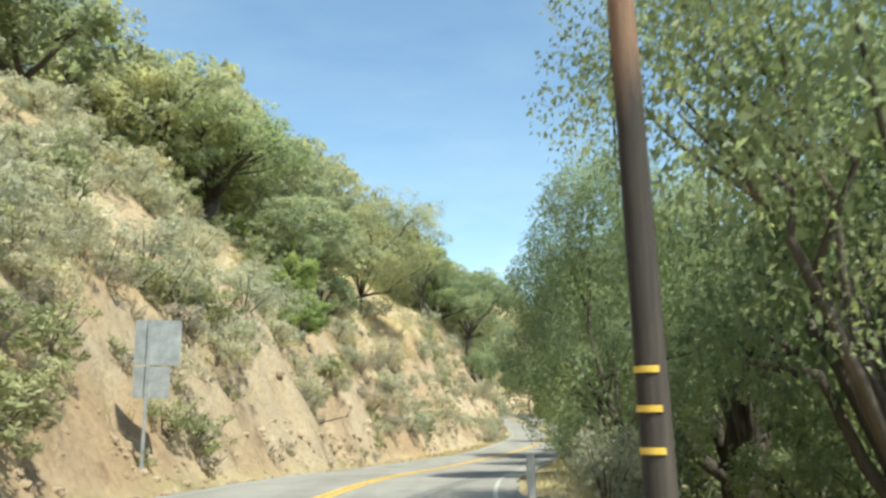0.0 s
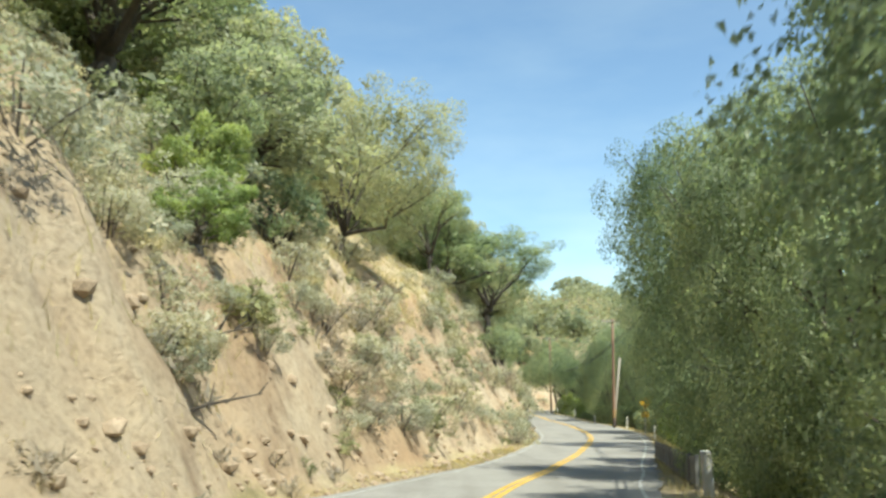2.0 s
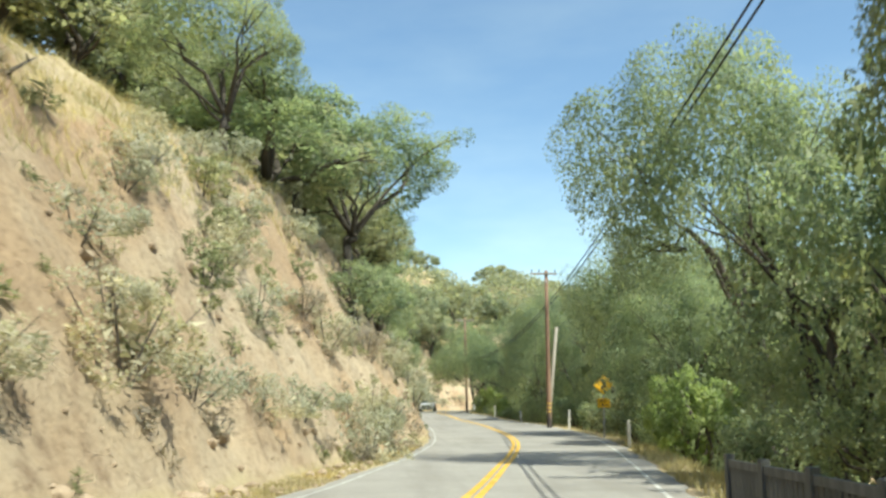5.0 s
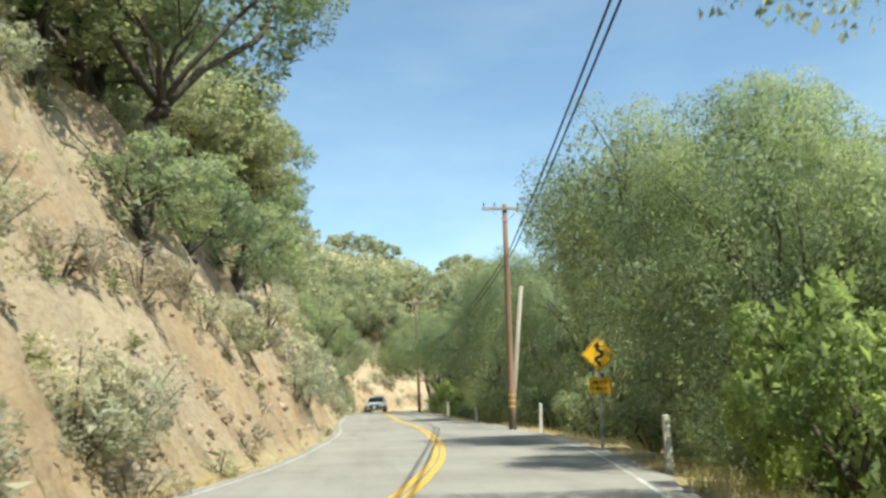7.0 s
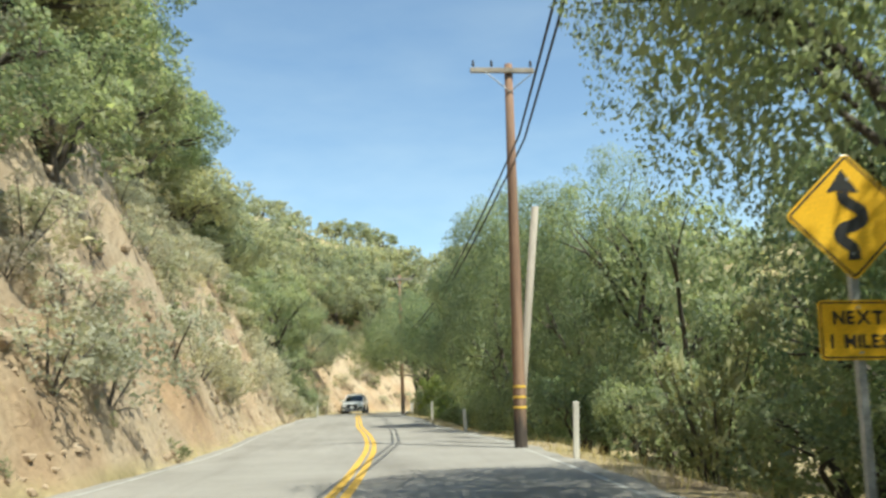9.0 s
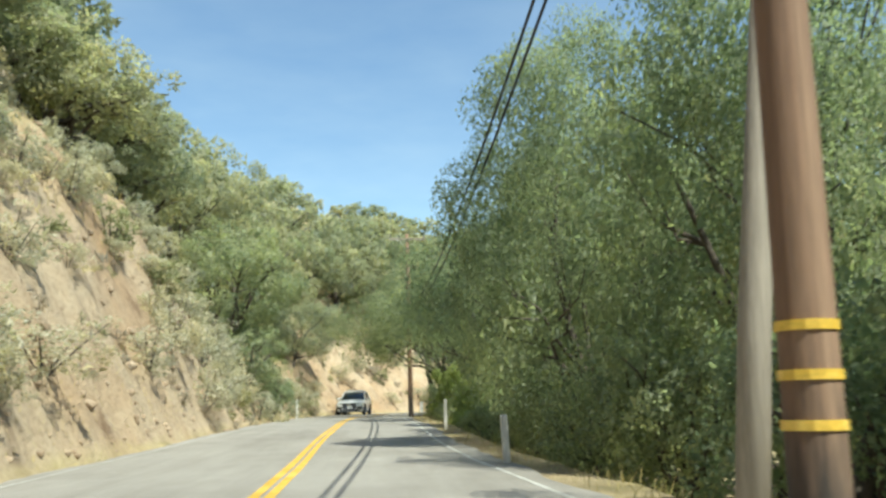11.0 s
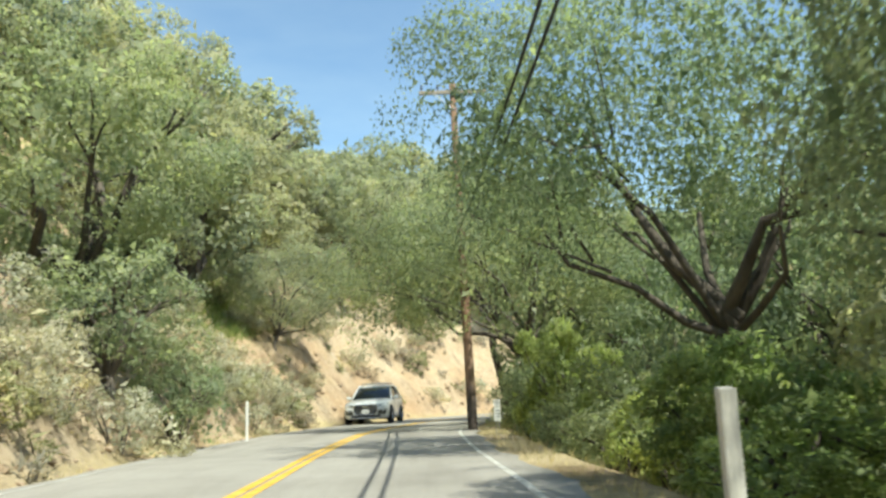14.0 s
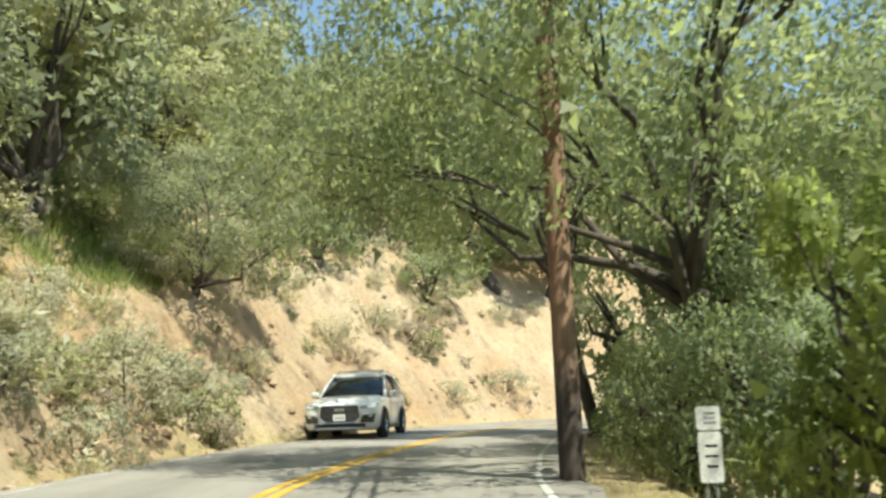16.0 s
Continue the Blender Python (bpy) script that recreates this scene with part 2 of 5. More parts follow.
def make_ground_material():
    m, t, b = material("ground_soil", 0.95)
    geo = t.nodes.new("ShaderNodeNewGeometry")
    up = t.nodes.new("ShaderNodeSeparateXYZ")
    t.links.new(geo.outputs["Normal"], up.inputs[0])
    soil = ramp(t, noise_tex(t, 0.12, 6, 0.62), [(0.30, (0.345, 0.216, 0.116)), (0.44, (0.388, 0.276, 0.170)), (0.55, (0.440, 0.346, 0.236)), (0.72, (0.368, 0.246, 0.140))])
    streak = ramp(t, noise_tex(t, 0.9, 6, 0.7, stretch=(1, 1, 0.35)), [(0.28, (0.46, 0.39, 0.34)), (0.44, (1, 1, 1)), (0.7, (1.18, 1.18, 1.16))])
    face = mix(t, 1.0, soil, streak, "MULTIPLY")
    grit = noise_tex(t, 7.0, 8, 0.75)
    face = mix(t, 1.0, face, ramp(t, grit, [(0.30, (0.60, 0.57, 0.53)), (0.5, (1, 1, 1)), (0.72, (1.12, 1.12, 1.12))]), "MULTIPLY")
    grass = ramp(t, noise_tex(t, 0.35, 6, 0.7), [(0.3, (0.20, 0.165, 0.075)), (0.5, (0.43, 0.345, 0.175)), (0.7, (0.55, 0.46, 0.265))])
    grass = mix(t, 1.0, grass, ramp(t, noise_tex(t, 9.0, 5, 0.7), [(0.3, (0.7, 0.7, 0.68)), (0.7, (1.15, 1.15, 1.15))]), "MULTIPLY")
    flat = t.nodes.new("ShaderNodeMapRange")
    flat.inputs[1].default_value, flat.inputs[2].default_value = 0.62, 0.80
    t.links.new(up.outputs[2], flat.inputs[0])
    patch = ramp(t, noise_tex(t, 0.28, 4, 0.6), [(0.4, (0.25, 0.25, 0.25)), (0.62, (1, 1, 1))])
    fac = t.nodes.new("ShaderNodeMath")
    fac.operation = "MULTIPLY"
    t.links.new(flat.outputs[0], fac.inputs[0])
    t.links.new(patch, fac.inputs[1])
    t.links.new(mix(t, fac.outputs[0], face, grass), b.inputs["Base Color"])
    lumps = noise_tex(t, 2.2, 8, 0.72)
    bump(t, b, mix(t, 0.5, lumps, grit), 0.85, 0.24)
    return m


def make_road_material():
    m, t, b = material("sun_bleached_asphalt", 0.88)
    base = ramp(t, noise_tex(t, 0.35, 5, 0.65), [(0.3, (0.236, 0.216, 0.189)), (0.5, (0.285, 0.263, 0.232)), (0.7, (0.325, 0.302, 0.269))])
    grain = ramp(t, noise_tex(t, 55.0, 6, 0.8), [(0.3, (0.70, 0.70, 0.70)), (0.7, (1.18, 1.18, 1.18))])
    stain = ramp(t, noise_tex(t, 0.5, 5, 0.7, stretch=(1.6, 0.14, 1)), [(0.36, (0.80, 0.79, 0.78)), (0.55, (1.0, 1.0, 1.0))])
    t.links.new(mix(t, 1.0, mix(t, 1.0, base, grain, "MULTIPLY"), stain, "MULTIPLY"), b.inputs["Base Color"])
    bump(t, b, noise_tex(t, 60.0, 4, 0.8), 0.35, 0.01)
    return m


GROUND = make_ground_material()
ASPHALT = make_road_material()


def make_stained_pole(name, height):
    """Timber that is black with creosote up to an uneven height, reddish and dry above it."""
    m, t, b = material(name, 0.85)
    c = t.nodes.new("ShaderNodeTexCoord")
    z = t.nodes.new("ShaderNodeSeparateXYZ")
    t.links.new(c.outputs["Object"], z.inputs[0])
    edge = noise_tex(t, 1.6, 5, 0.7, stretch=(4, 4, 0.5))
    add = t.nodes.new("ShaderNodeMath")
    add.operation = "MULTIPLY_ADD"
    t.links.new(edge, add.inputs[0])
    add.inputs[1].default_value = 1.6
    t.links.new(z.outputs[2], add.inputs[2])
    fade = t.nodes.new("ShaderNodeMapRange")
    fade.inputs[1].default_value, fade.inputs[2].default_value = height + 0.45, height + 1.15
    t.links.new(add.outputs[0], fade.inputs[0])
    grain = noise_tex(t, 16, 6, 0.7, stretch=(3, 3, 0.12))
    dry = ramp(t, noise_tex(t, 0.8, 4, stretch=(3, 3, 0.12)), [(0.3, (0.150, 0.085, 0.055)), (0.5, (0.230, 0.135, 0.085)), (0.7, (0.330, 0.215, 0.140))])
    tar = ramp(t, noise_tex(t, 1.0, 4, stretch=(3, 3, 0.12)), [(0.3, (0.024, 0.019, 0.017)), (0.5, (0.042, 0.033, 0.028)), (0.7, (0.080, 0.062, 0.050))])
    shade = ramp(t, grain, [(0.3, (0.65, 0.65, 0.65)), (0.7, (1.2, 1.2, 1.2))])
    t.links.new(mix(t, 1.0, mix(t, fade.outputs[0], tar, dry), shade, "MULTIPLY"), b.inputs["Base Color"])
    bump(t, b, grain, 0.6, 0.01)
    return m
TAR = two_scale("crack_sealant", (0.05, 0.048, 0.045), (0.075, 0.072, 0.068), (0.11, 0.105, 0.10), 3, 40, 0.7, 0.2, 0.002)

# ---- plan of the road: x, y of the middle line, then height, left and right half widths by y (plan units) ----
LINE = [(-1.6, -60), (-1.4, -20), (-1.3, 0), (-1.2, 12), (-1.05, 20), (-0.5, 28), (0.4, 34), (2.6, 49), (4.3, 57.5), (5.2, 62.6), (7.0, 72), (9.1, 84),
        (10.5, 92), (11.8, 101), (12.6, 110), (13.0, 118), (13.3, 128), (13.2, 138), (12.85, 150), (12.7, 165), (12.55, 175), (12.65, 186),
        (13.1, 191), (13.8, 196), (15.2, 203), (17.8, 210), (22, 217), (28, 223), (38, 229), (55, 235), (110, 248)]
LEVEL_Y = [-60, 1.4, 12, 17.4, 22.7, 28.2, 33.6, 39, 44.5, 50, 60, 70, 77, 88, 100, 111, 125, 136, 147, 158, 165, 260, 600]
LEVEL_Z = [1.2, 0.64, 0.37, 0.34, 0.21, 0.05, -0.12, -0.33, -0.51, -0.66, -0.86, -0.99, -1.06, -1.08, -0.99, -0.87, -0.74, -0.55, -0.39, -0.13, 0.02, 1.2, 4.0]
LEFT_Y, LEFT_W = [0, 40, 63, 90, 110, 140, 165, 185, 195, 210, 230], [3.5, 3.4, 3.0, 3.7, 4.3, 4.7, 4.2, 4.1, 4.6, 4.6, 4.2]
RIGHT_Y, RIGHT_W = [0, 40, 69, 83, 97, 104, 128, 140, 163, 185, 210], [3.4, 3.4, 3.4, 3.8, 4.0, 4.2, 4.4, 3.8, 3.8, 3.6, 3.6]
# height of the cut on the uphill side above the road, and the slope of the hill above it
CUT_Y, CUT_H = [0, 20, 43, 58, 70, 80, 92, 105, 120, 140, 160, 172, 182, 192, 202, 214, 230], [4.8, 5.4, 6.2, 7.6, 8.4, 10.0, 12.0, 11.0, 9.8, 10.0, 10.0, 7.6, 4.4, 2.8, 5.0, 7.0, 8.0]
TOE_Y, TOE_E = [0, 20, 42, 53, 73, 90, 105, 160, 185, 210], [0.7, 0.7, 0.7, 1.6, 1.9, 1.0, 0.3, 0.2, 0.7, 0.5]      # verge between paving and cut
SLOPE_Y, SLOPE_V = [0, 40, 60, 85, 100, 120, 160, 180, 195, 230], [1.9, 2.1, 1.75, 1.75, 2.0, 2.2, 2.2, 1.4, 1.3, 1.6]
RIDGE_X = [-400, -120, -60, -20, -8, 3, 12, 20, 30, 38, 46, 60, 100, 200, 500]      # the far ridge that closes the valley
RIDGE_Z = [74, 74, 68, 59, 56, 50, 47, 45, 38, 41, 41.5, 37, 42, 55, 60]
UPPER_Y, UPPER_S = [0, 52, 75, 95, 110, 150, 165, 180, 195, 205, 240], [0.94, 0.90, 0.72, 0.6, 0.68, 0.75, 0.85, 0.85, 0.85, 1.05, 0.95]


def spline(points, step=0.6):
    pts = [np.array(p, float) for p in points]
    out = []
    for i in range(1, len(pts) - 2):
        p0, p1, p2, p3 = pts[i - 1:i + 3]
        n = max(2, int(np.linalg.norm(p2 - p1) / step))
        for k in range(n):
            u = k / n
            out.append(0.5 * (2 * p1 + (p2 - p0) * u + (2 * p0 - 5 * p1 + 4 * p2 - p3) * u * u + (3 * p1 - p0 - 3 * p2 + p3) * u ** 3))
    return np.array(out)


MID = spline([(-1.7, -100)] + LINE + [(160, 260)])          # plan units
_t = np.gradient(MID, axis=0)
TAN = _t / np.linalg.norm(_t, axis=1)[:, None]
RGT = np.stack([TAN[:, 1], -TAN[:, 0]], axis=1)


def road_frame(x, y):
    """For plan points: signed distance to the right of the middle line, and the y that its station has on the line."""
    x, y = np.atleast_1d(np.asarray(x, float)), np.atleast_1d(np.asarray(y, float))
    off, st = np.empty(len(x)), np.empty(len(x))
    for a in range(0, len(x), 4000):
        dx, dy = x[a:a + 4000, None] - MID[None, :, 0], y[a:a + 4000, None] - MID[None, :, 1]
        k = np.argmin(dx * dx + dy * dy, axis=1)
        r = np.arange(len(k))
        d = np.hypot(dx[r, k], dy[r, k])
        side = np.sign(dx[r, k] * RGT[k, 0] + dy[r, k] * RGT[k, 1])
        off[a:a + 4000], st[a:a + 4000] = d * np.where(side == 0, 1, side), MID[k, 1]
    return off, st


def ground_height(x, y):
    """Height of the ground in plan units at plan points."""
    x, y = np.atleast_1d(np.asarray(x, float)), np.atleast_1d(np.asarray(y, float))
    off, st = road_frame(x, y)
    road = np.interp(st, LEVEL_Y, LEVEL_Z)
    left = np.interp(st, LEFT_Y, LEFT_W)
    right = np.interp(st, RIGHT_Y, RIGHT_W)
    # uphill side
    toe = left + np.interp(st, TOE_Y, TOE_E) + 0.5 * vnoise(x, y, 7.0, 2)
    u = np.maximum(-off - toe, 0)
    cut = np.interp(st, CUT_Y, CUT_H) * (0.85 + 0.3 * vnoise(x * 0, y, 9.0, 2))
    slope = np.interp(st, SLOPE_Y, SLOPE_V) + 0.5 * (vnoise(x + 50, y, 11.0, 2) - 0.5)
    run = cut / slope
    over = np.maximum(u - run, 0)
    rise = np.minimum(u, run) * slope + np.minimum(over, 11) * np.interp(st, UPPER_Y, UPPER_S) + np.clip(over - 11, 0, 24) * 0.42 + np.maximum(over - 35, 0) * 0.04
    top = np.interp(st, [0, 204, 214, 260], [90, 90, 17, 15])
    rise = np.where(rise > top, top + (rise - top) * 0.12, rise)
    gully = (vnoise(x * 0.35, y, 2.4, 3) - 0.5) * 2.6 * np.clip(u / 1.2, 0, 1) * np.clip(1.6 - u / 14, 0.15, 1)
    rough = (vnoise(x, y, 0.8, 3) - 0.5) * 0.9 * np.clip(u / 0.8, 0, 1)
    crease = np.abs(vnoise(x * 0.3 + 9, y, 2.4, 2) - 0.5) * 2
    rill = -0.75 * np.clip(1 - crease / 0.22, 0, 1) * np.clip(u / 0.8, 0, 1) * np.clip(1.3 - u / (run + 1.0), 0, 1) * np.clip(vnoise(x, y + 31, 8.0, 2) * 3 - 0.9, 0, 1)
    up = rise + gully + rough + rill
    # creek side
    v = np.maximum(off - right - 1.7, 0)
    down = -np.minimum(v * 0.55, 3.2) + np.maximum(v - 30, 0) * 0.16
    down = down + (vnoise(x, y, 3.0, 3) - 0.5) * 0.5 * np.clip(v, 0, 1)
    z = road + np.where(off < 0, up, down) - 0.06
    # hills that close the valley
    d = np.clip((y - 248) / 117, 0, 1)
    hill = np.interp(x, RIDGE_X, RIDGE_Z) * (0.12 * d + 0.88 * d * d * (3 - 2 * d)) * (0.93 + 0.14 * vnoise(x, y, 30.0, 4))
    hill = hill * (1 - 0.5 * np.clip((y - 372) / 160, 0, 1))
    z = np.maximum(z, np.where(y > 248, hill + road * (1 - d), -99))
    return z


def spot(x, y):
    """World place of a plan point on the ground."""
    return Vector((x * U, y * U, float(ground_height([x], [y])[0]) * U))


def beside(st, off):
    """Plan point at a station (y of the middle line) and distance to its right."""
    k = int(np.argmin(np.abs(MID[:, 1] - st)))
    return MID[k, 0] + RGT[k, 0] * off, MID[k, 1] + RGT[k, 1] * off


def axis(*spans):
    """Grid lines: (from, to, step) spans joined."""
    out = []
    for a, b, s in spans:
        out.extend(np.arange(a, b - 1e-6, s))
    out.append(spans[-1][1])
    return np.array(out)


# ---- ground ----
GX = axis((-900, -300, 75), (-300, -90, 15), (-90, -36, 3), (-36, -22, 1.0), (-22, 26, 0.36), (26, 45, 1.0), (45, 120, 5), (120, 420, 25), (420, 1200, 97.5))
GY = axis((-500, -100, 40), (-100, -20, 8), (-20, 8, 2), (8, 236, 0.42), (236, 262, 1.5), (262, 480, 7), (480, 1200, 60), (1200, 2400, 240))
_gx, _gy = np.meshgrid(GX, GY)
_z = ground_height(_gx.ravel(), _gy.ravel())
_w = len(GX)
_i = (np.arange(len(GY) - 1)[:, None] * _w + np.arange(_w - 1)[None, :]).ravel()
ground_me = raw_mesh("ground", np.stack([_gx.ravel(), _gy.ravel(), _z], axis=1) * U, np.stack([_i, _i + 1, _i + _w + 1, _i + _w], axis=1), [GROUND], smooth=True)
tagged(new("ground", ground_me), "tan eroded soil cutting and dry grass hillside beside the road", "ground", kind="structure")


# ---- road and its lines ----
def ribbon(name, left, right, lift, mat, stations=None, wobble=0.0, crown=0.0):
    """A strip of paving between two distances from the middle line (plan units), with a little thickness."""
    verts, faces = [], []
    keep = np.nonzero((MID[:, 1] > -40) & (MID[:, 0] < 60))[0] if stations is None else np.nonzero((MID[:, 1] >= stations[0]) & (MID[:, 1] <= stations[1]))[0]
    cols = 8 if crown else 2
    for k in keep:
        st = MID[k, 1]
        a = left(st) if callable(left) else left
        b = right(st) if callable(right) else right
        if wobble:
            a += wobble * (float(vnoise(st, 3.0, 1.7, 3)) - 0.5)
            b += wobble * (float(vnoise(st, 9.0, 1.7, 3)) - 0.5)
        z = float(np.interp(st, LEVEL_Y, LEVEL_Z)) * U + lift
        for c in range(cols):
            o = a + (b - a) * c / (cols - 1)
            verts.append(((MID[k, 0] + RGT[k, 0] * o) * U, (MID[k, 1] + RGT[k, 1] * o) * U, z))
    for r in range(len(keep) - 1):
        for c in range(cols - 1):
            i = r * cols + c
            faces.append((i, i + 1, i + cols + 1, i + cols))
    me = raw_mesh(name, verts, faces, [mat], smooth=True)
    ob = new(name, me)
    return ob


road = ribbon("road", lambda s: -float(np.interp(s, LEFT_Y, LEFT_W)) - 0.25, lambda s: float(np.interp(s, RIGHT_Y, RIGHT_W)) + 0.55, 0.0, ASPHALT, wobble=0.5, crown=1)
tagged(road, "pale sun-bleached two-lane asphalt road with worn wheel tracks", "road", kind="structure")
for _a, _b in ((-0.19, -0.035), (0.035, 0.19)):
    tagged(ribbon("centre_line", _a, _b, 0.005, LINE_YELLOW, wobble=0.02), "worn double yellow centre line painted on asphalt", "road line", kind="structure")
tagged(ribbon("edge_line", lambda s: float(np.interp(s, RIGHT_Y, RIGHT_W)) - 0.035, lambda s: float(np.interp(s, RIGHT_Y, RIGHT_W)) + 0.06, 0.005, LINE_WHITE, wobble=0.04), "faded white edge line painted along the creek side", "road line", kind="structure")
tagged(ribbon("edge_line", lambda s: -float(np.interp(s, LEFT_Y, LEFT_W)) + 0.05, lambda s: -float(np.interp(s, LEFT_Y, LEFT_W)) + 0.12, 0.005, LINE_WHITE, wobble=0.04), "dusty white edge line painted along the bank side", "road line", kind="structure")


# ---- plants ----
def leaf_cloud(rng, centres, radii, count, length, width, droop=0.0, shell=0.62, squash=0.8, out=None, cores=None, core=0.055):
    """Leaves as small blades strewn over clumps, with larger ones deep inside the lobes. out: the way each clump faces."""
    deep = int(count * core) if cores is not None else 0
    weights = radii ** 2
    pick = rng.choice(len(centres), count, p=weights / weights.sum())
    way = rng.normal(size=(count, 3))
    if out is not None:
        way += out[pick] * 0.7
    way /= np.linalg.norm(way, axis=1)[:, None]
    depth = shell + (1.04 - shell) * rng.rand(count) ** 0.7
    place = centres[pick] + way * (radii[pick] * depth)[:, None] * np.array([1, 1, squash])
    k = (0.6 + 0.8 * rng.rand(count))[:, None]
    if deep:
        c, r = cores
        j = rng.choice(len(c), deep)
        place[:deep] = c[j] + way[:deep] * (r[j] * 0.8 * rng.rand(deep) ** 0.4)[:, None]
        k[:deep] *= 2.4
    along = way * 0.45 + rng.normal(size=(count, 3)) * 0.75
    along[:, 2] -= droop
    along /= np.linalg.norm(along, axis=1)[:, None]
    face = rng.normal(size=(count, 3)) * 0.58 + way * 0.92 + np.array([0, 0, 0.3])
    side = np.cross(along, face)
    side /= np.linalg.norm(side, axis=1)[:, None] + 1e-9
    up = np.cross(side, along)
    tip, half = along * length * k, side * width * 0.5 * k
    a = place - half * 0.7
    b = place + half * 0.9 + tip * 0.35 + up * width * 0.15
    c = place + tip
    # wind each leaf to face out of its clump, and round its shading off towards the curve of the clump and its lobe
    flip = np.einsum("ij,ij->i", np.cross(b - a, c - a), way) < 0
    b[flip], c[flip] = c[flip].copy(), b[flip].copy()
    verts = np.stack([a, b, c], axis=1).reshape(-1, 3)
    flat = np.cross(b - a, c - a)
    flat /= np.linalg.norm(flat, axis=1)[:, None] + 1e-12
    curve = flat * 0.65 + way * 0.35 + (out[pick] * 0.4 if out is not None else way * 0.2)
    curve /= np.linalg.norm(curve, axis=1)[:, None] + 1e-9
    return verts, np.arange(count)[:, None] * 3 + np.array([[0, 1, 2]]), np.repeat(curve, 3, axis=0)


def lobed_crown(rng, mid, size, lobes, clumps, spread, gap=0.0, low=-0.55):
    """A billowing crown: big lobes set round an ellipsoid, each covered with small clumps. Gives clump centres, radii and ways, and the lobes."""
    cores, big, ways = [], [], []
    for k in range(lobes):
        z = 1 - (1 - low) * (k + 0.5) / lobes + rng.uniform(-0.1, 0.1)
        z = max(-1.0, min(1.0, z))
        a = k * 2.39996 + rng.uniform(-0.5, 0.5)
        w = np.array([math.cos(a) * math.sqrt(1 - z * z), math.sin(a) * math.sqrt(1 - z * z), z])
        if gap and rng.rand() < gap * 0.55 and k > 2:
            continue
        cores.append(mid + w * size * rng.uniform(0.45, 0.72))
        big.append(spread * rng.uniform(0.30, 0.46) * (1 - 0.25 * gap))
        ways.append(w)
    cores, big, ways = np.array(cores), np.array(big), np.array(ways)
    pick = rng.choice(len(cores), clumps)
    w = rng.normal(size=(clumps, 3)) + ways[pick] * 0.6
    w /= np.linalg.norm(w, axis=1)[:, None]
    centres = cores[pick] + w * (big[pick] * rng.uniform(0.5, 1.0, clumps))[:, None] * np.array([1, 1, 0.85])
    out = w * 0.6 + ways[pick] * 0.5
    out /= np.linalg.norm(out, axis=1)[:, None]
    return centres, spread * rng.uniform(0.09, 0.19, clumps), out, (cores, big)


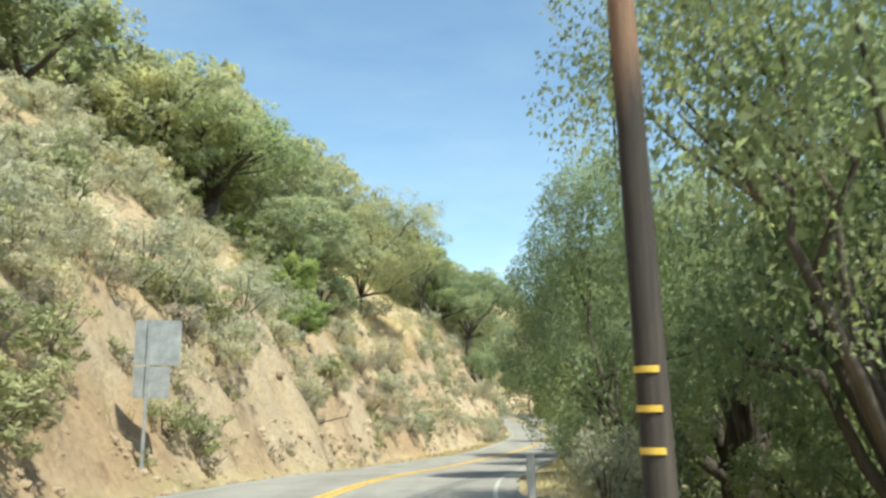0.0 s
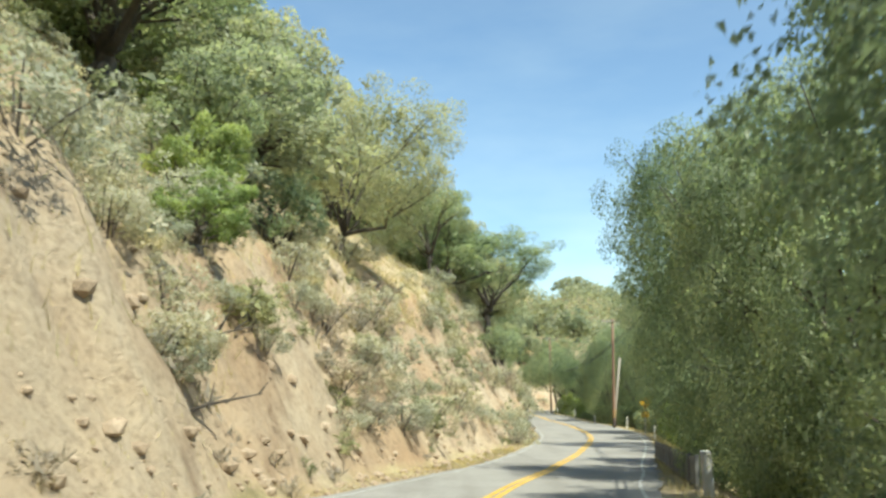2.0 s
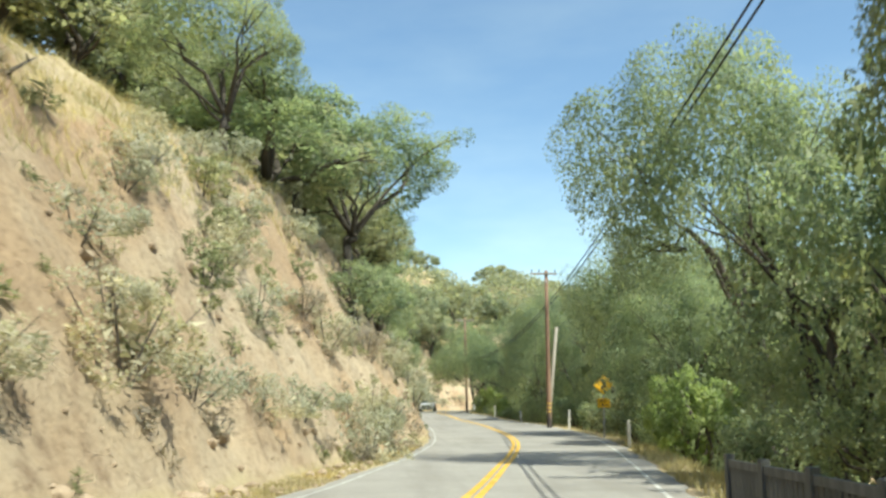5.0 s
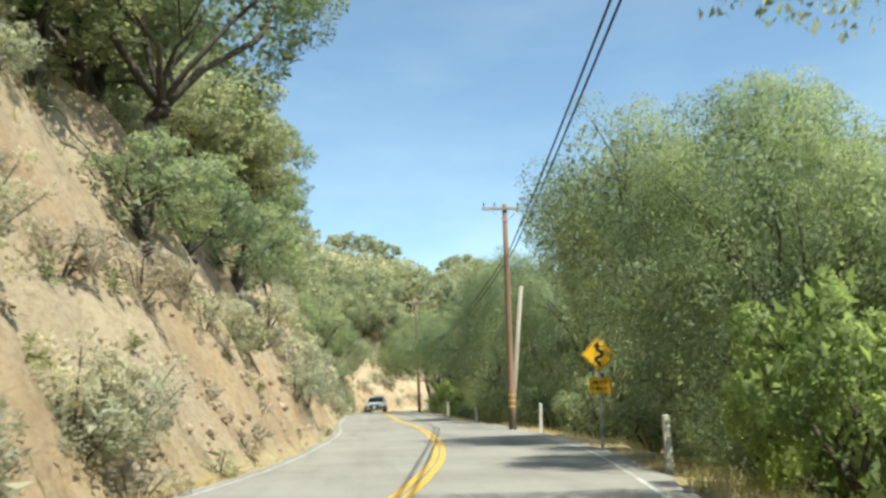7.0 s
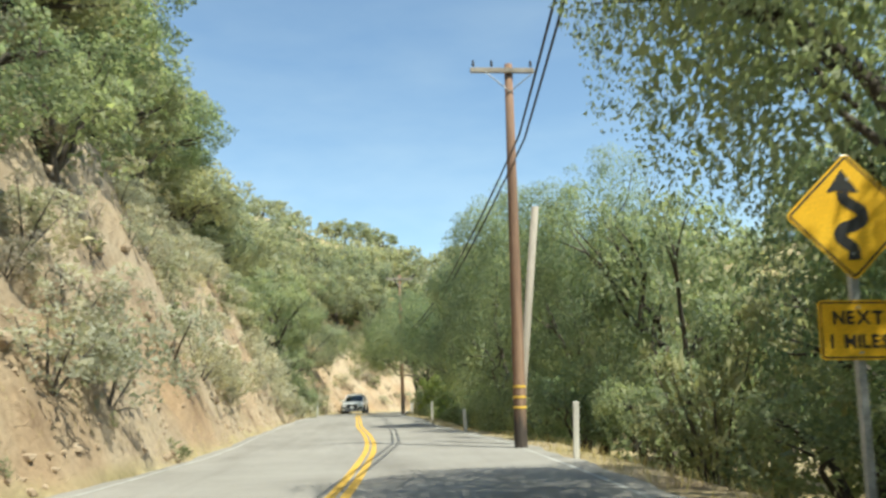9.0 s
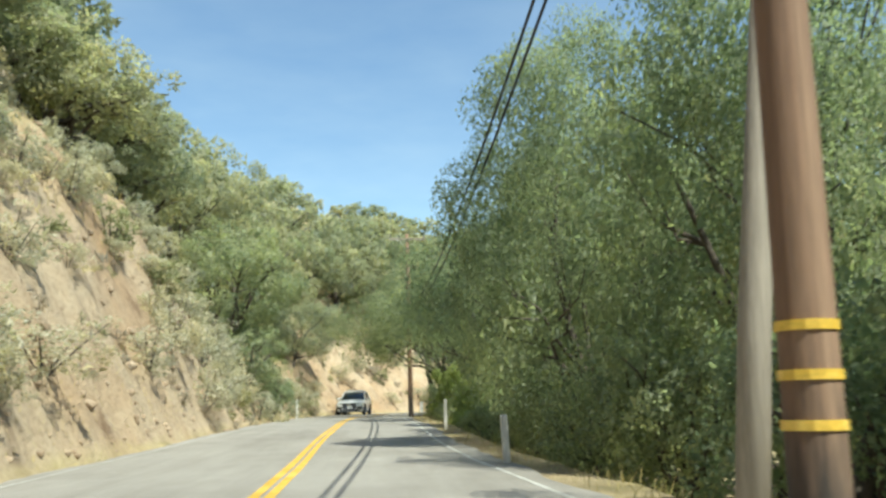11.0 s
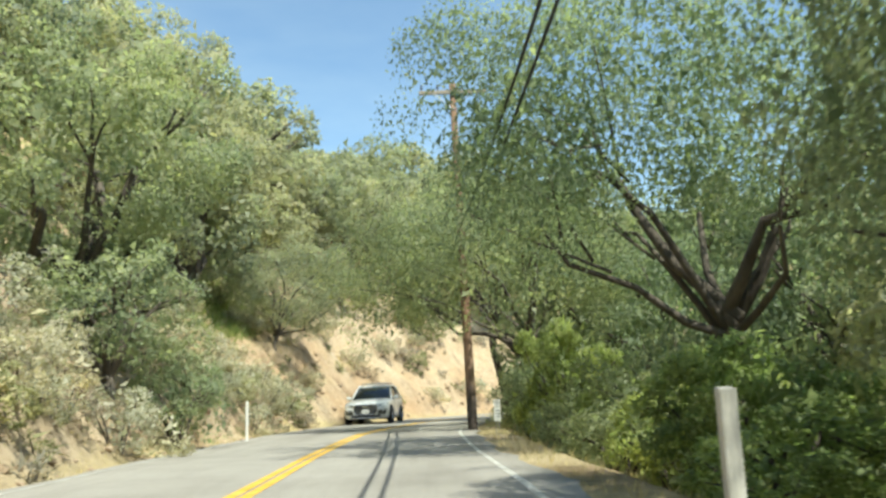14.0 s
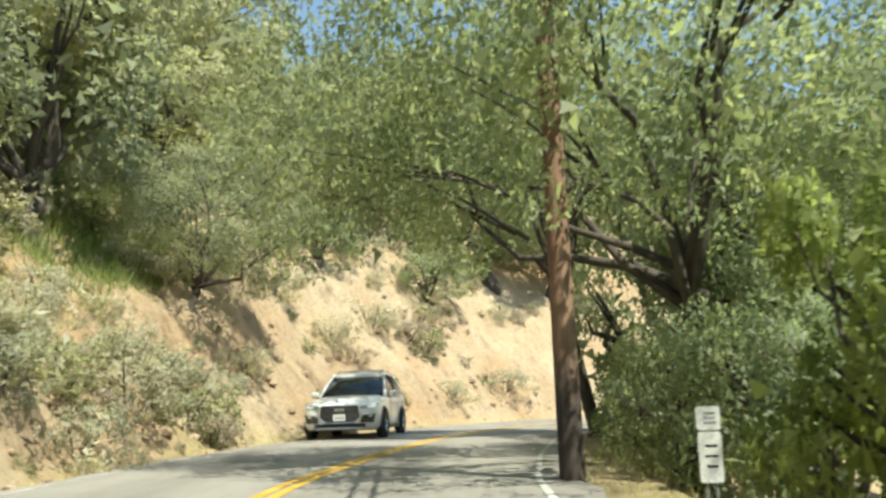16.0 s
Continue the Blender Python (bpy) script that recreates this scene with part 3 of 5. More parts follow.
def make_tree(name, label, leaf_mat, seed, height=8.0, spread=3.2, bare=0.28, clumps=60, leaves=8000, length=0.17, width=0.10, lean=0.0, droop=0.2, bark=None, limbs=7, gap=0.0, low=0.0, girth=1.0, lobes=14, core=0.055):
    """A broad-leaved tree with a bent trunk, forked limbs and a ragged crown of leaf clumps. Stands at the origin."""
    rng = np.random.RandomState(seed)
    tree = empty(name)
    bm = bmesh.new()
    r0 = (height * 0.026 + 0.04) * girth
    fork = height * bare
    top = np.array([lean * fork, rng.uniform(-0.2, 0.2), fork])
    j1, j2 = rng.uniform(-0.16, 0.16, 2), rng.uniform(-0.16, 0.16, 2)
    pipe(bm, [(0, 0, -0.6), (0, 0, 0.02), (0.02, 0.01, 0.22), (top[0] * 0.35 + j1[0], top[1] * 0.35 + j1[1], fork * 0.38), (top[0] * 0.72 + j2[0], top[1] * 0.72 + j2[1], fork * 0.72), tuple(top)],
         [r0 * 1.7, r0 * 1.45, r0 * 1.15, r0 * 1.0, r0 * 0.92, r0 * 0.62], 10)
    ends = []
    for k in range(limbs):
        a = math.tau * k / limbs + rng.uniform(-0.4, 0.4)
        out = spread * rng.uniform(0.35, 0.65)
        z1 = fork + (height - fork) * rng.uniform(0.15, 0.75)
        end = np.array([top[0] + math.cos(a) * out + lean * (z1 - fork), math.sin(a) * out, z1])
        r = r0 * (0.78 if k % 4 == 0 else rng.uniform(0.42, 0.6))
        root = top - np.array([top[0] * 0.12, 0, fork * rng.uniform(0.02, 0.22)])
        knee = root + (end - root) * 0.5 + np.array([0, 0, rng.uniform(-0.1, 0.5)]) + rng.normal(size=3) * 0.28
        near, far = root + (knee - root) * 0.45 + rng.normal(size=3) * 0.10, knee + (end - knee) * 0.5 + rng.normal(size=3) * 0.22
        pipe(bm, [tuple(root - (near - root) * 0.25), tuple(near), tuple(knee), tuple(far), tuple(end)], [r, r * 0.84, r * 0.66, r * 0.48, r * 0.22], 6)
        ends.append(end)
        for _ in range(3):
            tip = end + np.array([math.cos(a + rng.uniform(-1, 1)), math.sin(a + rng.uniform(-1, 1)), rng.uniform(-0.2, 0.9)]) * spread * 0.25
            s = knee + (end - knee) * rng.uniform(0.2, 0.9)
            pipe(bm, [tuple(s), tuple((s + tip) / 2 + rng.normal(size=3) * 0.1), tuple(tip)], [r * 0.4, r * 0.25, 0.012], 5)
            ends.append(tip)
    trunk = part("trunk", bm, bark or BARK, tree, "", smooth=True)
    # crown standing on the fork
    mid_z, half = fork + (height - fork) * (0.5 - low), (height - fork) * (0.5 + low)
    mid = np.array([top[0] + lean * (mid_z - fork), 0, mid_z])
    centres, radii, out, cores = lobed_crown(rng, mid, np.array([spread, spread, half]), lobes, clumps, spread, gap)
    centres[:, 0] += lean * (centres[:, 2] - mid_z)
    ends = np.array(ends)
    away = ends - mid
    away /= np.linalg.norm(away, axis=1)[:, None] + 1e-9
    centres, out = np.concatenate([centres, ends]), np.concatenate([out, away])
    radii = np.concatenate([radii, spread * rng.uniform(0.10, 0.19, len(ends))])
    v, f, nn = leaf_cloud(rng, centres, radii, leaves, length, width, droop, 0.5, 0.85, out, cores, core)
    crown = new("crown", raw_mesh("crown", v, f, [leaf_mat], normals=nn))
    crown.parent = tree
    return tagged(tree, label, "tree")


def make_shrub(name, label, leaf_mat, seed, height=1.0, spread=0.8, leaves=1300, length=0.11, width=0.05, stems=9, clumps=18):
    """A rounded low shrub: thin stems fanning from one root, small narrow leaves."""
    rng = np.random.RandomState(seed)
    shrub = empty(name)
    bm = bmesh.new()
    centres, radii = [], []
    for k in range(stems):
        a = math.tau * k / stems + rng.uniform(-0.3, 0.3)
        out = spread * rng.uniform(0.2, 0.85)
        tip = (math.cos(a) * out, math.sin(a) * out, height * rng.uniform(0.55, 0.95))
        pipe(bm, [(0, 0, -0.15), (tip[0] * 0.5, tip[1] * 0.5, tip[2] * 0.45), tip], [0.018, 0.012, 0.005], 4)
        centres.append(tip)
        radii.append(spread * rng.uniform(0.22, 0.38))
    part("woody_base", bm, BARK, shrub)
    dome, small, out, cores = lobed_crown(rng, np.array([0, 0, height * 0.36]), np.array([spread * 0.9, spread * 0.9, height * 0.5]), 9, clumps * 2, spread, 0.0, -0.75)
    tips = np.array(centres)
    up = tips / (np.linalg.norm(tips, axis=1)[:, None] + 1e-9)
    v, f, nn = leaf_cloud(rng, np.concatenate([dome, tips]), np.concatenate([small, np.array(radii) * 0.5]), leaves, length, width, -0.25, 0.4, 0.85, np.concatenate([out, up]), cores)
    foliage = new("foliage", raw_mesh("foliage", v, f, [leaf_mat], normals=nn))
    foliage.parent = shrub
    return tagged(shrub, label, "shrub")


used = set()


def plant(model, x, y, height_scale, width_scale, turn, sink=0.05, z=None):
    """Stand a model on the ground at a plan point; its first use moves the model itself."""
    at = spot(x, y)
    if z is not None:
        at.z = z
    m = Matrix.LocRotScale((at.x, at.y, at.z - sink), Euler((0, 0, radians(turn))), (width_scale, width_scale, height_scale))
    if model.name not in used:
        used.add(model.name)
        model.matrix_basis = m
        return model
    ob = model.copy()
    scene.collection.objects.link(ob)
    ob.matrix_basis = m
    for c in model.children:
        o = c.copy()
        scene.collection.objects.link(o)
        o.parent = ob
    return ob


OAK = [make_tree("oak_tree", "dark green live oak with a dense ragged crown", LEAF_OAK, 10 + k, 8.0, 3.3, 0.20, 120, 17000, 0.110, 0.096, low=0.17) for k in range(3)]
OAK_FINE = [make_tree("oak_tree", "dark green live oak with a dense small-leaved crown", LEAF_OAK, 14 + k, 8.0, 3.3, 0.18, 300, 88000, 0.056, 0.050, low=0.22, limbs=8, lobes=24, girth=0.5, core=0.065) for k in range(2)]
OAK_OPEN = [make_tree("oak_tree", "old live oak with heavy bent limbs and open crown", LEAF_OAK, 20 + k, 8.0, 3.8, 0.30, 110, 26000, 0.086, 0.074, lean=-0.10, droop=0.5, limbs=8, gap=0.5, girth=0.62) for k in range(2)]
OAK_THIN = [make_tree("oak_tree", "slender live oak with thin forked stems and a see-through crown", LEAF_OAK, 26, 9.0, 4.2, 0.22, 190, 46000, 0.070, 0.058, lean=-0.05, droop=0.4, limbs=9, gap=0.3, girth=0.42, lobes=22, core=0.10)]
OAK_HIGH = [make_tree("oak_tree", "tall live oak with its crown spreading high over the road", LEAF_OAK, 90 + k, 9.0, 3.9, 0.42, 180, 50000, 0.066, 0.056, lean=-0.16, droop=0.5, limbs=7, gap=0.15, girth=0.52, lobes=20, core=0.09) for k in range(2)]
OAK_LIMB = [make_tree("oak_tree", "spreading live oak with long bent limbs reaching over the road", LEAF_OAK, 93, 8.6, 5.0, 0.44, 220, 66000, 0.070, 0.058, lean=-0.22, droop=0.6, limbs=9, gap=0.15, girth=0.62, low=-0.04, lobes=22, core=0.07)]
OAK_SIGN = [make_tree("oak_tree", "broad live oak with a dense crown behind the warning sign", LEAF_OAK, 99, 8.0, 4.7, 0.46, 210, 62000, 0.068, 0.058, lean=-0.14, droop=0.5, limbs=8, gap=0.05, girth=0.75, lobes=22, core=0.14)]
OAK_ARCH = [make_tree("oak_tree", "broad low live oak arching over the road beside the pole", LEAF_OAK, 97, 7.4, 4.7, 0.46, 180, 48000, 0.076, 0.064, lean=-0.45, droop=0.5, limbs=9, gap=0.2, girth=0.52, lobes=18, core=0.085)]
OAK_SLOPE = [make_tree("oak_tree", "round olive green oak leaning over the dry grass slope", LEAF_OLIVE, 28, 7.4, 4.3, 0.13, 170, 36000, 0.092, 0.080, lean=0.24, droop=0.35, limbs=9, gap=0.05, low=0.14, girth=0.55, lobes=18)]
OLIVE = [make_tree("hillside_tree", "olive green oak tree on the dry hillside", LEAF_OLIVE, 30 + k, 6.0, 2.7, 0.2, 90, 9500, 0.128, 0.108, low=0.14) for k in range(3)]
OLIVE_FAR = [make_tree("hillside_tree", "olive green oak high on the dry hillside", LEAF_OLIVE, 33 + k, 6.0, 2.7, 0.2, 60, 2500, 0.26, 0.22, limbs=4, low=0.1, lobes=10) for k in range(3)]
BUSHY = [make_tree("leafy_bush", "dense green thicket bush beside the road", LEAF_OAK, 40 + k, 3.2, 1.9, 0.06, 90, 8000, 0.080, 0.066, limbs=6, low=0.12) for k in range(2)]
BRIGHT = [make_tree("bright_bush", "bright yellow-green leafy bush in full sun", LEAF_BRIGHT, 50 + k, 3.0, 1.7, 0.06, 45, 10500, 0.088, 0.068, limbs=6, low=0.1) for k in range(2)]
SAGE = [make_shrub("sage_shrub", "grey-green sagebrush clinging to the dry bank", LEAF_SAGE, 60 + k, 0.92, 0.85, 3000, 0.050, 0.031, 6, 26) for k in range(3)]
SCRUB = [make_shrub("scrub_bush", "dusty green scrub bush on the eroded bank", LEAF_SCRUB, 70 + k, 1.0, 0.75, 2200, 0.064, 0.040) for k in range(2)]
DRYSHRUB = [make_shrub("dry_shrub", "dry brown brush with bare twigs on the bank", LEAF_BROWN, 80 + k, 0.75, 0.7, 2200, 0.060, 0.024, 9, 20) for k in range(2)]

# creek side: plan x, y, height (m), width factor, model, tag group
CREEK = [
    (8.0, 14.8, 12.5, 1.0, OAK_THIN[0]), (11.0, 21, 13.0, 1.1, OAK[1]), (6.3, 27.5, 10.2, 0.85, OAK_FINE[0]), (11.0, 32, 13.0, 1.1, OAK[0]),
    (8.8, 41, 10.5, 0.95, OAK_FINE[1]), (13.5, 43, 14.5, 1.2, OAK[2]), (10.4, 51, 12.4, 0.98, OAK_FINE[0]), (14.2, 57, 14.5, 1.2, OAK[1]),
    (10.9, 54.5, 11.5, 0.92, OAK_HIGH[1]), (13.6, 63.2, 13.0, 0.9, OAK_FINE[1]), (17.4, 71, 12.0, 1.0, OAK[0]), (15.4, 76, 8.0, 0.8, OAK[1]), (17.3, 83.0, 12.0, 1.1, OAK_HIGH[0]),
    (18.8, 96.4, 8.2, 0.95, OAK_FINE[1]), (20.9, 100.0, 9.5, 0.98, OAK_FINE[0]), (21.6, 108.4, 9.4, 1.0, OAK_SIGN[0]), (25.0, 104.5, 9.8, 1.0, OAK[1]), (24.0, 114, 9.0, 1.0, OAK[0]),
    (23.4, 128, 9.5, 0.95, OAK[1]), (22.6, 137, 12.5, 1.1, OAK_FINE[1]), (20.9, 145.5, 13.0, 1.15, OAK_FINE[0]), (23.0, 152.5, 13.5, 1.15, OAK_FINE[1]),
    (22.6, 160, 14.0, 1.0, OAK_FINE[0]), (22.9, 172.6, 10.6, 1.12, OAK_LIMB[0]), (29.5, 172, 11.5, 1.0, OAK[0]), (29.5, 185, 11.0, 1.1, OAK[1]),
    (20.8, 188.0, 9.6, 1.18, OAK_ARCH[0]), (25.6, 188.5, 10.0, 1.0, OAK[1]), (22.8, 195.5, 10.5, 1.05, OAK[1]), (19.3, 200.5, 13.2, 1.05, OAK_HIGH[1]), (22.0, 200, 12.0, 1.0, OAK[0]), (25.5, 196, 12.0, 1.1, OAK[0]), (27, 206, 11.0, 1.1, OAK[1]),
    (32, 190, 11.0, 1.5, OLIVE[2]), (29, 160, 13.0, 1.5, OLIVE[0]), (28, 143, 11.5, 1.5, OLIVE[1]), (28, 122, 9.5, 1.5, OLIVE[2]), (26, 104, 9.5, 1.5, OLIVE[1]),
    (25, 88, 11.5, 1.5, OLIVE[0]), (22, 66, 13.0, 1.5, OLIVE[2]), (19, 50, 13, 1.5, OLIVE[0]), (17, 34, 13.5, 1.5, OLIVE[1]), (15, 22, 13.5, 1.5, OLIVE[2]),
]
random.seed(5)
for _x, _y, _h, _w, _m in CREEK:
    _s = 8.6 if _m in OAK_LIMB else 7.4 if _m in OAK_ARCH else 9.0 if _m in OAK_HIGH + OAK_THIN else 8.0 if _m in OAK + OAK_FINE + OAK_OPEN + OAK_SIGN else 6.0
    _h = _h * U - spot(_x, _y).z
    tagged(plant(_m, _x, _y, _h / _s, _w * 0.95, random.uniform(0, 360) if _m not in OAK_OPEN + OAK_HIGH + OAK_ARCH + OAK_LIMB + OAK_SIGN else random.uniform(-25, 25)), group="trees along the creek side")

# a looser row of oaks on the far side of the creek
for _k in range(68):
    _st, _off = 6 + (_k // 2) * 6.8 + random.uniform(-2.4, 2.4), (17.5 if _k % 2 else 26.0) + random.uniform(-2.5, 2.5)
    _x, _y = beside(_st, _off)
    tagged(plant(random.choice(OLIVE_FAR), _x, _y, random.uniform(0.85, 1.35), random.uniform(1.0, 1.45), random.uniform(0, 360)), "olive green oak on the far side of the creek", "tree", "trees beyond the creek")

# thickets at the foot of the creek-side trees
THICKET = [
    (4.9, 22.3, 1.75, 0.72, SAGE[0]), (5.2, 23.8, 1.9, 0.7, SAGE[2]), (5.6, 25.6, 1.6, 0.7, SCRUB[1]), (6.4, 24, 2.2, 0.8, SCRUB[0]), (7.2, 17, 1.6, 0.9, BUSHY[0]), (6.9, 33, 2.6, 0.8, BUSHY[1]), (8.2, 37, 3.2, 0.85, BUSHY[0]), (10.4, 46, 2.6, 0.85, BUSHY[1]),
    (11.6, 52, 2.6, 0.9, BUSHY[0]), (12.8, 59, 3.0, 0.95, BUSHY[1]), (13.8, 66, 3.0, 0.95, BUSHY[0]), (14.6, 72, 3.0, 0.9, BUSHY[1]), (15.6, 79, 2.6, 0.8, BUSHY[0]),
    (17.2, 90.8, 3.3, 0.85, BRIGHT[0]), (18.6, 92.6, 3.7, 0.95, BRIGHT[1]), (18.6, 87.5, 3.0, 0.9, BUSHY[0]), (19.0, 98, 3.0, 0.9, BUSHY[1]), (20.4, 102, 2.0, 0.8, BUSHY[0]), (20.8, 105.6, 1.3, 0.7, BUSHY[1]), (20.8, 112, 2.6, 1.0, BUSHY[0]),
    (20.6, 117.5, 2.8, 1.0, SCRUB[1]), (21.2, 122, 3.0, 1.0, BUSHY[1]), (20.8, 131, 3.2, 0.9, BUSHY[0]), (20.6, 137, 3.2, 0.9, BUSHY[1]), (20.6, 144, 3.0, 0.9, BUSHY[0]), (20.8, 149, 3.2, 0.9, BUSHY[1]),
    (20.4, 155, 2.6, 0.9, BUSHY[0]), (19.4, 163, 1.5, 0.7, BRIGHT[0]), (19.0, 157.2, 1.3, 0.6, BUSHY[1]), (19.3, 172.6, 1.6, 0.7, BUSHY[0]), (19.0, 177.5, 1.5, 0.6, BUSHY[1]), (20.0, 166, 2.8, 0.9, BRIGHT[1]), (20.2, 170, 2.6, 0.85, BRIGHT[0]), (20.0, 185.4, 3.2, 0.8, BUSHY[1]), (19.0, 188.5, 2.4, 0.65, BUSHY[0]), (20.0, 175, 2.4, 0.8, BRIGHT[1]), (21.4, 169.5, 3.0, 1.05, BUSHY[0]), (21.0, 173.6, 3.2, 1.05, BUSHY[1]), (21.0, 178.5, 3.4, 0.95, BUSHY[0]), (19.6, 181.8, 4.2, 0.85, BRIGHT[1]),
    (19.9, 187, 3.6, 0.8, BUSHY[1]), (19.6, 192, 3.0, 0.75, BUSHY[0]), (20.6, 198, 3.0, 0.9, BRIGHT[1]), (22.5, 204, 3.2, 0.9, BUSHY[1]), (25.5, 210, 3.2, 0.9, BUSHY[0]),
    (21.5, 62, 4, 1.2, BUSHY[1]), (23, 95, 4, 1.2, BUSHY[0]), (24, 125, 4, 1.2, BUSHY[1]), (24, 155, 4, 1.2, BUSHY[0]), (24.5, 178, 4.0, 1.2, BUSHY[1]), (15, 45, 4, 1.2, BUSHY[0]), (9.4, 40.0, 4.4, 1.0, BUSHY[1]), (10.0, 44.2, 4.6, 1.0, BUSHY[0]), (11.6, 48.8, 4.6, 1.0, BUSHY[1]), (12.6, 54.5, 4.6, 1.1, BUSHY[0]), (11.5, 27, 4, 1.2, BUSHY[1]),
]
for _x, _y, _h, _w, _m in THICKET:
    _s = 3.2 if _m in BUSHY else 3.0 if _m in BRIGHT else 1.0
    tagged(plant(_m, _x, _y, _h / _s, _w if _s > 1 else _w * 2, random.uniform(0, 360)), group="thickets along the creek side")

# uphill side: single trees that stand out
HILL = [
    (-5.5, 71.6, 8.2, 1.08, OAK_SLOPE[0]), (-10.6, 71, 8.6, 1.4, OLIVE[1]), (-9.4, 64.5, 7.4, 1.3, OLIVE[2]), (-8.8, 82, 9.0, 1.4, OLIVE[0]), (-13.0, 77, 9.2, 1.4, OLIVE[1]), (-1.2, 95.0, 6.6, 0.95, OAK_OPEN[1]), (6.6, 204.6, 5.6, 0.75, OAK_SLOPE[0]), (3.0, 199.8, 7.6, 1.3, OLIVE[2]), (0.4, 204, 10.6, 1.6, OLIVE[0]), (-2.6, 198, 10.6, 1.6, OLIVE[1]), (2.8, 211, 10.2, 1.6, OLIVE[2]), (-5.4, 194, 10.4, 1.6, OLIVE[0]), (-2.0, 209, 11.0, 1.7, OLIVE[1]), (3.4, 106.6, 8.0, 1.3, OAK_OPEN[0]), (0.5, 110, 7.5, 1.3, OLIVE[1]),
    (2.0, 128, 6.0, 1.15, OLIVE[0]), (1.2, 136, 6.2, 1.2, OAK[1]), (3.6, 121, 5.0, 1.0, OLIVE[2]), (5.0, 180, 9.4, 1.1, OAK[2]), (4.6, 208.5, 6.4, 1.15, OLIVE[1]),
    (3.0, 126, 6.0, 1.1, OAK[0]), (2.6, 134.5, 6.2, 1.1, OLIVE[2]), (2.2, 143.5, 6.0, 1.1, OAK[2]), (0.8, 170, 6.5, 1.2, OLIVE[0]), (-0.4, 161, 6.0, 1.2, OLIVE[1]), (5.8, 217, 7.0, 1.2, OLIVE[2]), (2.4, 212, 8.0, 1.3, OLIVE[0]), (9.4, 221.5, 7.5, 1.25, OLIVE[0]), (2.0, 202, 8.5, 1.4, OLIVE[1]), (6.0, 217, 8.0, 1.4, OLIVE[1]),
    (13.6, 225.5, 7.5, 1.3, OLIVE[2]), (18.0, 228.5, 8.0, 1.4, OAK[2]), (22, 231, 8.0, 1.4, OLIVE[0]), (12, 228, 9.0, 1.5, OLIVE[1]), (1.5, 193, 7.0, 1.3, OLIVE[0]),
]
for _x, _y, _h, _w, _m in HILL:
    _s = 6.0 if _m in OLIVE else 7.8 if _m in OAK_SLOPE else 8.0
    tagged(plant(_m, _x, _y, _h / _s, _w, random.uniform(0, 360) if _m not in OAK_SLOPE else 0), group="trees on the uphill side")
for _x, _y, _h, _w, _m in [(-7.0, 50, 2.6, 0.8, BRIGHT[0]), (-7.8, 54, 3.2, 1.1, BUSHY[1]), (-6.2, 58, 2.8, 1.0, BUSHY[0]), (-9.5, 57, 3.2, 1.0, BRIGHT[1]), (-5.6, 46, 1.8, 0.7, BRIGHT[0]),
                           (5.0, 115, 3.0, 1.1, BUSHY[0]), (4.0, 103.6, 2.6, 1.0, BUSHY[1]), (4.4, 107.5, 3.0, 1.1, BUSHY[0]), (6.4, 178.2, 3.2, 1.1, BUSHY[0]), (4.6, 181.5, 3.4, 1.2, BUSHY[1]), (9.2, 217.5, 2.6, 1.1, BUSHY[0]), (14.5, 222.5, 2.8, 1.1, BUSHY[1]), (5.4, 121, 3.0, 1.1, BUSHY[1]), (7.7, 180.6, 2.4, 0.75, BUSHY[1])]:
    tagged(plant(_m, _x, _y, _h / 3.1, _w, random.uniform(0, 360)), group="bushes on the cut")


def crest(st):
    """Distance left of the middle line where the cut ends."""
    return float(np.interp(st, LEFT_Y, LEFT_W)) + 0.25 + float(np.interp(st, TOE_Y, TOE_E)) + float(np.interp(st, CUT_Y, CUT_H)) / float(np.interp(st, SLOPE_Y, SLOPE_V))


rng = random.Random(11)
count = 0
for st in np.arange(22, 236, 5.2):
    for lane in range(4):
        off = crest(st) + (1.2 if 98 < st < 122 else 4.2) + lane * 5.2 + rng.uniform(-1.5, 1.5)
        s2 = st + rng.uniform(-2.4, 2.4)
        if 62 < s2 < 98 and lane < 2:
            continue
        if s2 < 50 and lane < 2:
            continue
        if (178 < s2 < 207 and lane < 2) or (196 < s2 < 226 and lane < 1):
            continue
        x, y = beside(s2, -off)
        m = rng.choice(OLIVE + OLIVE + [OAK[lane % 3]]) if lane < 1 or (lane < 2 and s2 < 130) else rng.choice(OLIVE_FAR)
        h = rng.uniform(6.8, 9.8) * (0.8 if lane == 0 else 1.0) * (0.82 if 96 < s2 < 124 or s2 > 206 else 0.86 if s2 < 62 else 1.06)
        tagged(plant(m, x, y, h / (8.0 if m in OAK else 6.0), rng.uniform(1.15, 1.65), rng.uniform(0, 360)), group="trees on the uphill side")
        count += 1

